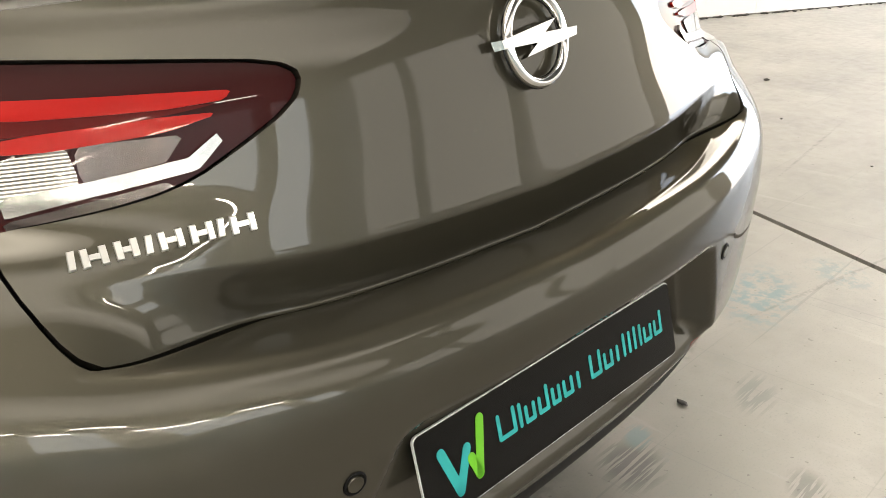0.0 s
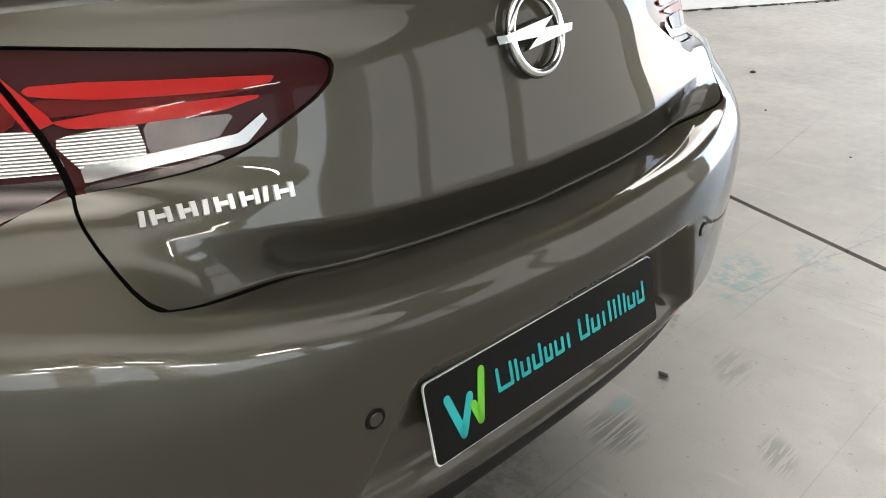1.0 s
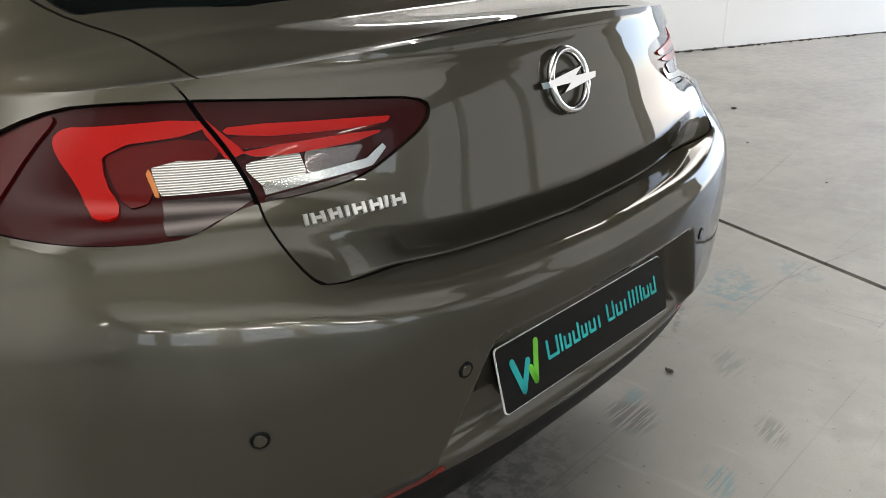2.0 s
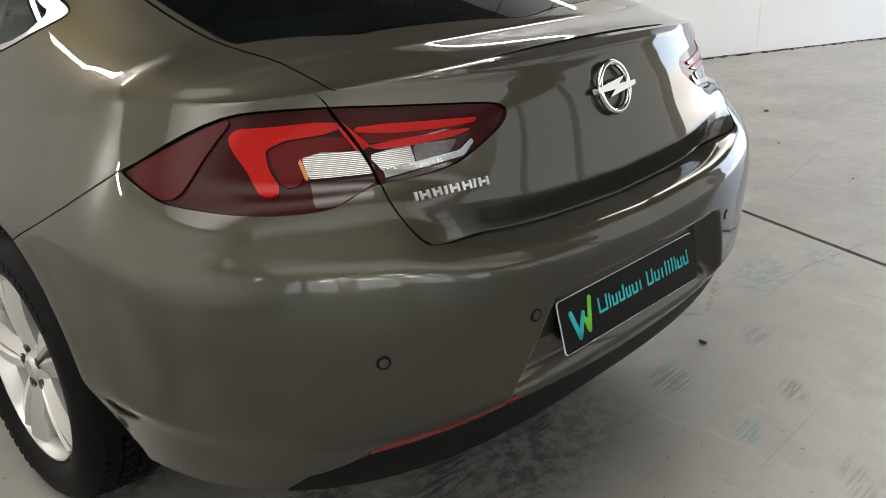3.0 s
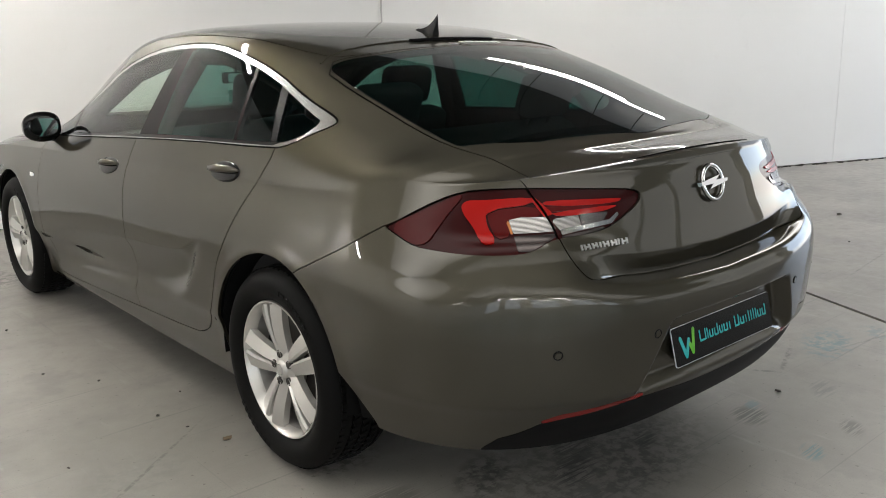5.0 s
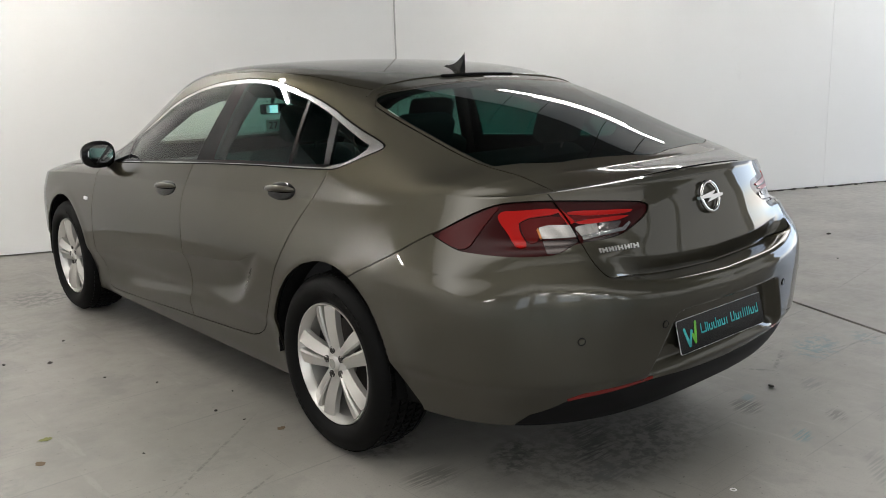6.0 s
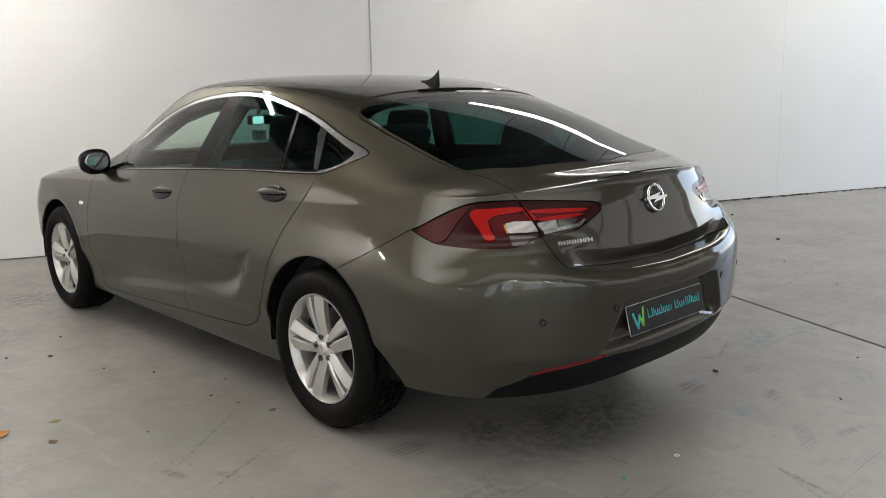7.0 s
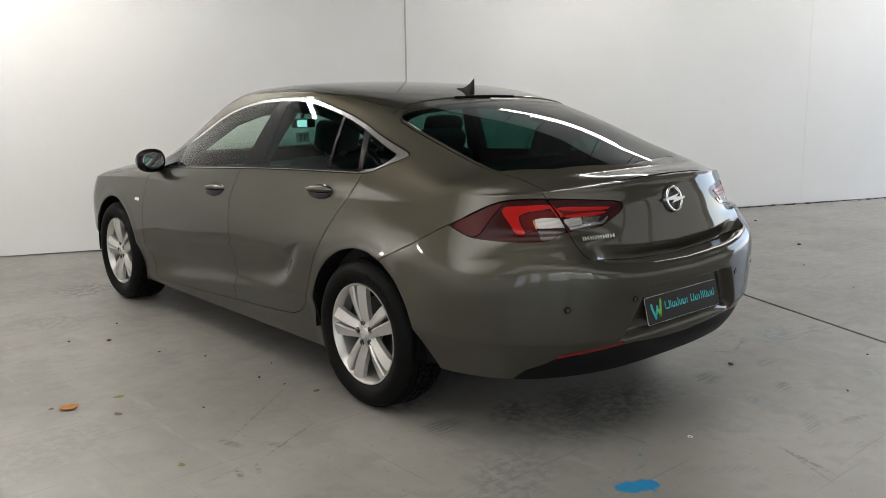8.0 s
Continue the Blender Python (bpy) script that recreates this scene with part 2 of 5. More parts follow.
def ribbed_lens():
    t, add, link = nodes_of(LAMP_CLEAR)
    b = t.nodes["Principled BSDF"]
    where = add("NewGeometry").outputs["Position"]
    wave = t.nodes.new("ShaderNodeTexWave")
    wave.bands_direction = "Z"
    wave.inputs["Scale"].default_value = 105
    wave.inputs["Distortion"].default_value = .4
    link(where, wave.inputs["Vector"])
    link(tint(t, wave.outputs["Fac"], (.24, .23, .22), (.72, .70, .67)), b.inputs["Base Color"])
    bump = add("Bump", Strength=.6, Distance=.002)
    link(wave.outputs["Fac"], bump.inputs["Height"])
    link(bump.outputs[0], b.inputs["Normal"])


ribbed_lens()


def wall_material():
    m = shader("wall_paint", (.78, .77, .75), .6)
    t, add, link = nodes_of(m)
    b = t.nodes["Principled BSDF"]
    where = add("NewGeometry").outputs["Position"]
    cloud = noise_of(t, where, .7, 4, .5)
    fine = noise_of(t, where, 9, 5, .6)
    col = tint(t, ramp(t, cloud, .3, .7), (.765, .755, .735), (.80, .795, .78))
    col = tint(t, maths(t, "MULTIPLY", ramp(t, fine, .62, .80), .25), col, (.66, .65, .63))
    link(col, b.inputs["Base Color"])
    bump = add("Bump", Strength=.06, Distance=.003)
    link(noise_of(t, where, 60, 4, .6), bump.inputs["Height"])
    link(bump.outputs[0], b.inputs["Normal"])
    return m


WALLPAINT = wall_material()
CEIL = shader("ceiling_paint", (.10, .097, .092), .8)
REFLECTOR = shader("reflector_red", (.16, .006, .005), .12)
TEALFLOOR = shader("reflected_teal", (.05, .092, .098), .4)


def opening_glow(name, axis, start, centre, half, low, high):
    """Glow for an added ceiling opening: brightest along its middle line, softer towards its edges."""
    m = shader(name, (.1, .1, .1), .9)
    t, add, link = nodes_of(m)
    dot = t.nodes.new("ShaderNodeVectorMath")
    dot.operation = "DOT_PRODUCT"
    dot.inputs[1].default_value = axis
    link(add("NewGeometry").outputs["Position"], dot.inputs[0])
    off = maths(t, "ABSOLUTE", maths(t, "SUBTRACT", dot.outputs["Value"], start + centre))
    b = t.nodes["Principled BSDF"]
    b.inputs["Emission Color"].default_value = (1, .93, .83, 1)
    link(maths(t, "ADD", maths(t, "MULTIPLY", ramp(t, off, half, 0.0), high - low), low), b.inputs["Emission Strength"])
    return m


OUT_AT = OUT.dot(WALL_AT)
FRONT_GLOW = shader("front_window_glow", (.1, .1, .1), .9, Emission_Color=(.9, .96, 1, 1), Emission_Strength=.85)
END_GLOW = shader("end_wall_fill", (.1, .1, .1), .9, Emission_Color=(1, .96, .9, 1), Emission_Strength=.36)
FILL_GLOWS = [opening_glow("ceiling_fill", tuple(OUT), OUT_AT, (b0 + b1) / 2, (b1 - b0) / 2, .3 * high, high) for _, _, b0, b1, high in FILL_OPENINGS]
CARD = shader("card_green", (.35, .62, .55), .6)
# ---- the car's form: one lower skin that wraps from nose to tail, one upper skin ----
# x to the car's right, y forwards from the tail, z up; built for the left half as positive widths.
def spline(xs, ys):
    """A smooth curve through the points, as a function of x (monotone cubic)."""
    xs, ys = np.array(xs, float), np.array(ys, float)
    h = np.diff(xs)
    d = np.diff(ys) / h
    m = np.zeros(len(xs))
    m[0], m[-1] = d[0], d[-1]
    for i in range(1, len(xs) - 1):
        if d[i - 1] * d[i] > 0:
            w1, w2 = 2 * h[i] + h[i - 1], h[i] + 2 * h[i - 1]
            m[i] = (w1 + w2) / (w1 / d[i - 1] + w2 / d[i])

    def f(x):
        x = np.clip(np.asarray(x, float), xs[0], xs[-1])
        i = np.clip(np.searchsorted(xs, x) - 1, 0, len(xs) - 2)
        t = (x - xs[i]) / h[i]
        return ((1 + 2 * t) * (1 - t) ** 2 * ys[i] + t * (1 - t) ** 2 * h[i] * m[i]
                + t * t * (3 - 2 * t) * ys[i + 1] + t * t * (t - 1) * h[i] * m[i + 1])
    return f


def fair(xs, ys, end=None):
    """A curve through the points with no jumps of curvature; end: its slope at the last point, or left free."""
    xs, ys = np.array(xs, float), np.array(ys, float)
    h, count = np.diff(xs), len(xs)
    a, rhs = np.zeros((count, count)), np.zeros(count)
    a[0, 0] = a[-1, -1] = 1
    for i in range(1, count - 1):
        a[i, i - 1:i + 2] = h[i - 1], 2 * (h[i - 1] + h[i]), h[i]
        rhs[i] = 6 * ((ys[i + 1] - ys[i]) / h[i] - (ys[i] - ys[i - 1]) / h[i - 1])
    if end is not None:
        a[-1, -2:] = h[-1], 2 * h[-1]
        rhs[-1] = 6 * (end - (ys[-1] - ys[-2]) / h[-1])
    c = np.linalg.solve(a, rhs)

    def f(x):
        x = np.clip(np.asarray(x, float), xs[0], xs[-1])
        i = np.clip(np.searchsorted(xs, x) - 1, 0, count - 2)
        p, q = xs[i + 1] - x, x - xs[i]
        return (c[i] * p ** 3 + c[i + 1] * q ** 3) / (6 * h[i]) + (ys[i] / h[i] - c[i] * h[i] / 6) * p + (ys[i + 1] / h[i] - c[i + 1] * h[i] / 6) * q
    return f


def smooth(a, b, x):
    t = np.clip((np.asarray(x, float) - a) / (b - a), 0, 1)
    return t * t * (3 - 2 * t)


half_width = spline([.15, .20, .28, .34, .40, .445, .47, .58, .65, .70, .76, .82, .90, .98, 1.10],
                    [.84, .865, .880, .895, .911, .9265, .9285, .930, .928, .923, .911, .894, .866, .836, .795])
taper = spline([.6, 1.1, 1.7, 2.5, 3.4, 3.95, 4.3], [.985, .997, 1.0, 1.0, .997, .992, .985])
lean_in = spline([.5, 1.0, 1.4, 2.0], [.13, .115, .08, 0])      # how the cabin draws in towards the tail


def drawn_in(y, z):
    q = np.maximum(z - .70, 0)
    return lean_in(y) * q * q / (q + .04)


# the tail's middle line: with the shelf between bumper and tailgate, and the plain form that it fades into at the corners
LOW_Z = [.15, .20, .28, .30, .34, .40, .422, .440, .46, .50, .55, .60, .615, .627, .64]
LOW_Y = [.27, .23, .158, .141, .114, .0850, .0710, .0600, .0570, .0520, .0475, .0430, .0410, .0400, .0395]
shelf_y = spline(LOW_Z + [.655, .668, .690, .700, .706, .7095, .7115, .713, .7145, .718, .726, .750, .768, .775, .781, .79, .83, .88, .94, .99, 1.018, 1.035, 1.08],
                 LOW_Y + [.0398, .0415, .0520, .0575, .0635, .072, .088, .112, .130, .1345, .1335, .1275, .1225, .1210, .1220, .124, .1325, .143, .156, .173, .182, .178, .14])
plain_y = spline(LOW_Z + [.68, .72, .76, .80, .84, .88, .94, .99, 1.018, 1.035, 1.08],
                 LOW_Y + [.0420, .0490, .066, .092, .118, .137, .155, .173, .182, .178, .14])
corner_y = spline(LOW_Z + [.66, .68, .70, .72, .745, .77, .79, .83, .88, .94, .99, 1.018, 1.035, 1.08],
                  LOW_Y + [.0415, .0490, .0600, .0740, .091, .105, .115, .1325, .143, .156, .173, .182, .178, .14])
nose_y = spline([.15, .3, .5, .65, .78, .9], [4.80, 4.87, 4.89, 4.88, 4.82, 4.70])
ROUND = spline([.2, .60, .68, .76, 1.1], [3.1, 3.1, 3.0, 2.8, 2.8])   # how square the tail is in plan, by height
shoulder = spline([.3, .5, .7, 1.1, 1.7, 2.4, 3.2, 4.0, 4.5, 4.9], [.998, .985, .955, .925, .91, .895, .875, .845, .80, .70])
LIP_C, LIP_E, LIP_X = 1.035, .997, .74
shelf_rise = spline([0, .3, .5, .62, .74, .86, .95], [0, .012, .034, .052, .05, .0, .0])
hollow_top = spline([1.5, 1.607, 1.745, 2.3, 3.05, 3.5], [.71, .69, .635, .590, .515, .43])
hollow_low = spline([1.5, 1.607, 1.75, 1.93, 2.36, 3.07, 3.5], [.69, .67, .56, .495, .449, .368, .34])


def lower_point(u, v, fade=(.57, .36)):
    """The lower skin; fade: where the shelf under the tailgate runs out. u: 0 at the nose's middle, 1 to 2 along the flank, 3 at the tail's middle; v: 0 sill, 1 shoulder or lip."""
    u, v = np.broadcast_arrays(np.asarray(u, float), np.asarray(v, float))
    top_y = np.where(u < 1, 4.2, 4.2 - (u - 1) * (4.2 - .86))
    th = np.clip(u - 2, 0, 1) * np.pi / 2
    r = np.cos(th) ** (2 / 2.8)
    xe = r * .875
    side_z = shoulder(top_y - smooth(2, 2.45, u) * .5)
    lip_z = LIP_C - (LIP_C - LIP_E) * (xe / LIP_X) ** 2
    k = smooth(2.0, 2.40, u)
    ztop = np.where(u > 2, side_z * (1 - k) + np.maximum(lip_z, .95) * k, side_z)
    ztop = np.where(u < 1, shoulder(4.2 + .65 * np.cos(u * np.pi / 2)), ztop)
    zbot = spline([0, 1, 1.3, 1.88, 2.0, 2.1, 2.5, 3], [.2, .19, .185, .185, .27, .285, .285, .27])(u)
    zsplit = np.minimum(.85, ztop - .06)
    lv = spline([0, .40, .65, .80], [0, .62, .89, 1.0])(v)
    z = np.where(v < .8, zbot + (zsplit - zbot) * lv, zsplit + (ztop - zsplit) * (v - .8) / .2)
    w = half_width(z)
    square = ROUND(z)
    r = np.cos(th) ** (2 / square)
    # flank
    y_side = np.where(u < 1, 4.2, 4.2 - (u - 1) * (4.2 - .86))
    wy = w * taper(y_side) - drawn_in(y_side, z)
    # tail
    end = .86
    w2 = w * taper(end) - drawn_in(end, z)
    f = smooth(*fade, r * w2)
    far = smooth(.50, .86, r * w2)
    yr = shelf_y(z) * f + (plain_y(z) * far + corner_y(z) * (1 - far)) * (1 - f)
    y_tail = yr + (end - yr) * (1 - np.sin(th) ** (2 / square))
    lift = np.where(u > 2, shelf_rise(r * w2) * smooth(.58, .68, z) * smooth(.88, .78, z), 0)
    # nose
    tn = (1 - np.clip(u, 0, 1)) * np.pi / 2
    rn = np.cos(tn) ** (2 / 2.4)
    y_nose = 4.2 + (nose_y(z) - 4.2) * np.sin(tn) ** (2 / 2.4)
    x = np.where(u > 2, w2 * r, np.where(u < 1, w * taper(4.2) * rn, wy))
    y = np.where(u > 2, y_tail, np.where(u < 1, y_nose, y_side))
    z = z + lift
    # the trapezoid hollow for the plate
    edge = .297 + (.605 - z) * .55
    y = y + np.where(u > 2, .048 * smooth(.022, -.022, x - edge) * smooth(.620, .603, z) * smooth(.402, .455, z), 0)
    x = x + sculpt(y, z) * np.where(u > 2, r ** 6, 1)
    return np.stack([x, y, z], -1)


def sculpt(y, z):
    """Relief of the flank: the arches' lips, and the doors' hollow with the blade that rises behind."""
    s = 0 * y
    for cy in (1.112, 3.949):
        d = np.hypot(y - cy, z - .345)
        s = s + .005 * np.exp(-((d - .388) / .028) ** 2)
    up, lo = hollow_top(y), hollow_low(y)
    fade = smooth(1.57, 1.78, y) * smooth(3.62, 2.95, y)
    dip = 1 - (1 - np.clip((up - z) / np.maximum(up - lo, .02), 0, 1)) ** 2
    back = smooth(0, .11, lo - z)
    s = s - .040 * fade * (dip - back)
    return s


roof_back = spline([.12, .20, .335, .36, .40], [1.035, 1.046, 1.0545, 1.0630, 1.0765])
roof_long = fair([.36, .6, .9, 1.2, 1.5, 1.8, 2.2, 2.5, 2.7, 2.85, 3.1, 3.35, 3.6, 3.85, 4.1, 4.3, 4.6, 4.8, 4.9],
                 [1.0630, 1.144, 1.248, 1.338, 1.402, 1.434, 1.446, 1.434, 1.404, 1.352, 1.237, 1.115, 1.02, .972, .94, .91, .845, .76, .68])


def roof(y):
    return np.where(np.asarray(y) < .36, roof_back(y), roof_long(y))


PROFILES = [(.30, [0, .34, .54, .70, .82, .92, .98, 1.0]),
            (.60, [0, .31, .52, .69, .82, .92, .98, 1.0]),
            (1.10, [0, .24, .48, .71, .87, .95, .987, 1.0]),
            (1.70, [0, .20, .45, .72, .90, .965, .99, 1.0]),
            (3.20, [0, .20, .45, .72, .90, .965, .99, 1.0]),
            (3.90, [0, .35, .62, .80, .90, .96, .99, 1.0]),
            (4.90, [0, .35, .62, .80, .90, .96, .99, 1.0])]
REACH = [1.0, .96, .89, .80, .715, .585, .34, 0.0]
Q_LIP = 2.40
LIP_ROW = lower_point(np.linspace(3, Q_LIP, 200), np.ones(200))


def upper_point(q, f):
    """The upper skin. q: along the shoulder as u, from the nose to the lip's corner; f: 0 at the shoulder, 1 on the middle line."""
    base = lower_point(q, 1.0)
    ys = base[..., 1]
    lip_base = LIP_ROW[-1]
    k = smooth(.56, lip_base[1], ys)
    s = f * 7.0
    fx_a = fair(range(8), REACH)(s)
    fx = fx_a * (1 - k) + (1 - f) * k
    sections = [py for py, _ in PROFILES]
    fz = 0
    for i, (_, prof) in enumerate(PROFILES):
        share = spline(sections, [float(j <= i) for j in range(len(PROFILES))])(ys) if i + 1 < len(PROFILES) else 1 + 0 * ys
        if i:
            share = share - spline(sections, [float(j < i) for j in range(len(PROFILES))])(ys)
        fz = fz + share * fair(range(8), prof, 0.0)(s)
    at = np.clip(fx, 0, 1) * lip_base[0]
    lip_y, lip_z = np.interp(at, LIP_ROW[:, 0], LIP_ROW[:, 1]), np.interp(at, LIP_ROW[:, 0], LIP_ROW[:, 2])
    fz = fz * (1 - k) + (lip_z - lip_base[2]) / (LIP_ROW[0, 2] - lip_base[2]) * k
    # the lip's plan shape, used for the bow of all cross lines
    bend = (lip_y - LIP_ROW[0, 1]) / (lip_base[1] - LIP_ROW[0, 1])
    bow = (lip_base[1] - LIP_ROW[0, 1]) * smooth(3.0, .3, ys) ** 1.6
    bow = bow * (1 - k) + (lip_base[1] - LIP_ROW[0, 1]) * k
    bow = np.where(ys > 3.2, -.22 * smooth(3.2, 4.0, ys), bow)
    y = ys - bow * (1 - bend)
    yc = ys - bow
    crown = roof(yc) * (1 - k ** 4) + LIP_ROW[0, 2] * k ** 4
    z = base[..., 2] + (crown - base[..., 2]) * fz
    x = base[..., 0] * fx
    return np.stack([x, y, z], -1)


def grid(f, us, vs):
    """A mesh of the left half: points, quads and unit normals that point outwards."""
    p = f(us[:, None] + 0 * vs[None, :], vs[None, :] + 0 * us[:, None])
    p[..., 0] *= -1
    du, dv = np.gradient(p, axis=0), np.gradient(p, axis=1)
    n = np.cross(du, dv)
    n /= np.maximum(np.linalg.norm(n, axis=-1, keepdims=True), 1e-9)
    i, j = np.meshgrid(np.arange(len(us) - 1), np.arange(len(vs) - 1), indexing="ij")
    a = (i * len(vs) + j).ravel()
    quads = np.stack([a, a + len(vs), a + len(vs) + 1, a + 1], -1)
    return p.reshape(-1, 3), quads, n.reshape(-1, 3)


U_SHARED = np.concatenate([np.linspace(.02, 1, 24, endpoint=False), np.linspace(1, 2, 190, endpoint=False), np.linspace(2, Q_LIP, 70)])
U_LOWER = np.concatenate([[0.0], U_SHARED, np.linspace(Q_LIP, 3, 150)[1:]])
V_LOWER = np.concatenate([np.linspace(0, .40, 50, endpoint=False), np.linspace(.40, .65, 110, endpoint=False), np.linspace(.65, 1, 40)])
V_UPPER = np.linspace(0, 1, 90)
LOWER = grid(lower_point, U_LOWER, V_LOWER)
UPPER = grid(upper_point, U_SHARED, V_UPPER)
GATE_SKIN = grid(lambda u, v: lower_point(u, v, (.58, .38)), np.concatenate([U_SHARED[-60:], np.linspace(Q_LIP, 3, 150)[1:]]), V_LOWER)
for sheet in (LOWER, UPPER, GATE_SKIN):           # no slant of the normals across the middle line
    mid = np.abs(sheet[0][:, 0]) < 1e-4
    sheet[2][mid, 0] = 0
    sheet[2][mid] /= np.linalg.norm(sheet[2][mid], axis=1, keepdims=True)
# the two skins flow into one another along the shoulder, and part into an edge towards the lip
row_lo = (np.arange(len(U_SHARED)) + 1) * len(V_LOWER) + len(V_LOWER) - 1
row_up = np.arange(len(U_SHARED)) * len(V_UPPER)
flow = (1 - smooth(2.28, 2.40, U_SHARED))[:, None]
mean = LOWER[2][row_lo] + UPPER[2][row_up]
mean /= np.linalg.norm(mean, axis=1, keepdims=True)
for sheet, row in ((LOWER, row_lo), (UPPER, row_up)):
    n = sheet[2][row] * (1 - flow) + mean * flow
    sheet[2][row] = n / np.linalg.norm(n, axis=1, keepdims=True)
# ---- end of the form ----

# ---- building helpers ----
def put_mesh(name, verts, faces, material, parent=None, label="", normals=None):
    me = bpy.data.meshes.new(name)
    me.from_pydata([tuple(v) for v in verts], [], [tuple(int(i) for i in f) for f in faces])
    me.materials.append(material)
    me.polygons.foreach_set("use_smooth", [True] * len(me.polygons))
    if normals is not None:
        me.normals_split_custom_set_from_vertices([tuple(n) for n in normals])
    me.update()
    ob = new(name, me)
    if parent:
        ob.parent = parent
    return tagged(ob, label)


def part(name, bm, material, parent=None, label="", smooth_shade=False):
    me = bpy.data.meshes.new(name)
    bmesh.ops.recalc_face_normals(bm, faces=bm.faces)
    bm.to_mesh(me)
    bm.free()
    me.materials.append(material)
    if smooth_shade:
        me.polygons.foreach_set("use_smooth", [True] * len(me.polygons))
        me.set_sharp_from_angle(angle=radians(38))
    ob = new(name, me)
    if parent:
        ob.parent = parent
    return tagged(ob, label)


def box(bm, lo, hi, m=Matrix(), bevel=0.0, segments=2):
    r = bmesh.ops.create_cube(bm, size=1.0)
    lo, hi = Vector(lo), Vector(hi)
    bmesh.ops.transform(bm, verts=r["verts"], matrix=Matrix.Translation((lo + hi) / 2) @ Matrix.Diagonal((*(hi - lo), 1)))
    verts = r["verts"]
    if bevel:
        edges = list({e for v in verts for e in v.link_edges})
        out = bmesh.ops.bevel(bm, geom=edges, offset=bevel, segments=segments, affect="EDGES", profile=.6)
        verts = list({v for f in out["faces"] for v in f.verts} | {v for v in verts if v.is_valid})
    bmesh.ops.transform(bm, verts=verts, matrix=m)
    return verts


def tube(bm, points, radius, segments=10):
    """A round bar along points, closed at both ends."""
    rings = []
    for i, p in enumerate(points):
        p = Vector(p)
        d = (Vector(points[min(i + 1, len(points) - 1)]) - Vector(points[max(i - 1, 0)])).normalized()
        q = d.to_track_quat("Z", "Y")
        r = radius[i] if isinstance(radius, (list, tuple)) else radius
        rings.append([bm.verts.new(p + q @ Vector((math.cos(a) * r, math.sin(a) * r, 0))) for a in [2 * math.pi * k / segments for k in range(segments)]])
    for a, b in zip(rings, rings[1:]):
        for k in range(segments):
            bm.faces.new((a[k], a[(k + 1) % segments], b[(k + 1) % segments], b[k]))
    bm.faces.new(rings[0][::-1])
    bm.faces.new(rings[-1])


def spin_profile(bm, profile, segments=96, closed=False):
    """Turns (radius, x) pairs round the x axis."""
    rings = [[bm.verts.new((x, r * math.cos(a), r * math.sin(a))) for a in [2 * math.pi * k / segments for k in range(segments)]] for r, x in profile]
    pairs = list(zip(rings, rings[1:])) + ([(rings[-1], rings[0])] if closed else [])
    for a, b in pairs:
        for k in range(segments):
            bm.faces.new((a[k], a[(k + 1) % segments], b[(k + 1) % segments], b[k]))


# ---- the hall ----
HALL = Matrix.Translation(WALL_AT) @ Matrix.Rotation(TURN_Z, 4, "Z")   # x along the back wall, -y out from it


def slab(name, lo, hi, material, label, category):
    bm = bmesh.new()
    box(bm, lo, hi)
    ob = part(name, bm, material, None, label)
    ob.matrix_world = HALL
    return tagged(ob, category=category, kind="structure")


H, WALL_TOP, LAMP_Z = 4.3, 4.28, 3.6
JOINT, BACK = 4.83, 7.6
slab("floor_bay_a", (-9, -BACK, -.2), (JOINT - .013, .3, 0), FLOOR, "worn pale grey painted concrete floor", "floor")
slab("floor_bay_b", (JOINT + .013, -BACK, -.2), (18, .3, 0), FLOOR, "worn pale grey painted concrete floor", "floor")
slab("floor_joint", (JOINT - .0128, -BACK, -.2), (JOINT + .0128, .2, -.014), JOINTFILL, "dark dirt-filled joint in the floor", "joint")
# unseen floor, added in dark teal to darken what the bumper reflects
slab("floor_bay_c", (-9, -16, -.2), (18, -BACK - .004, -.003), TEALFLOOR, "unseen dark teal floor behind the parking bay, added for the car's reflections", "floor")
slab("wall_back", (-9, 0, .010), (14.2, .2, H), WALLPAINT, "white painted smooth wall behind the car", "wall")
# rows of unseen windows behind the camera and added beside the doorway, with glowing sheets outside
def window_row(name, bays, zs, lo, hi, solid, glow, out):
    """A wall along its own x, from lo to hi, with openings; solid(x0, x1, z0, z1) and out(...) give a box in the hall."""
    z0, z1 = zs
    slab(name, *solid(lo, hi, 0, z0), WALLPAINT, "plain white wall under the windows", "wall")
    slab(name + "_upper", *solid(lo, hi, z1, H), WALLPAINT, "plain white wall over the windows", "wall")
    cuts = [lo] + [x for bay in bays for x in bay] + [hi]
    for k in range(0, len(cuts), 2):
        slab(name + "_pier", *solid(cuts[k], cuts[k + 1], z0, z1), WALLPAINT, "plain white pier between windows", "wall")
    slab("backdrop_" + name, *out(bays[0][0] - .6, bays[-1][1] + .6, z0 - .6, z1 + .4), glow, "glowing sheet outside the unseen windows", "backdrop")


window_row("wall_front", FRONT_BAYS, FRONT_Z, -9, 14.2, lambda x0, x1, z0, z1: ((x0, -16.2, z0), (x1, -16, z1)), FRONT_GLOW,
           lambda x0, x1, z0, z1: ((x0, -16.9, z0), (x1, -16.8, z1)))
window_row("wall_right", END_BAYS, END_Z, DOOR_B1, 16, lambda x0, x1, z0, z1: ((14, -x1, z0), (14.2, -x0, z1)), END_GLOW,
           lambda x0, x1, z0, z1: ((14.6, -x1, z0), (14.7, -x0, z1)))
slab("wall_left", (-9.2, -16, 0), (-9, .3, H), WALLPAINT, "white painted side wall", "wall")
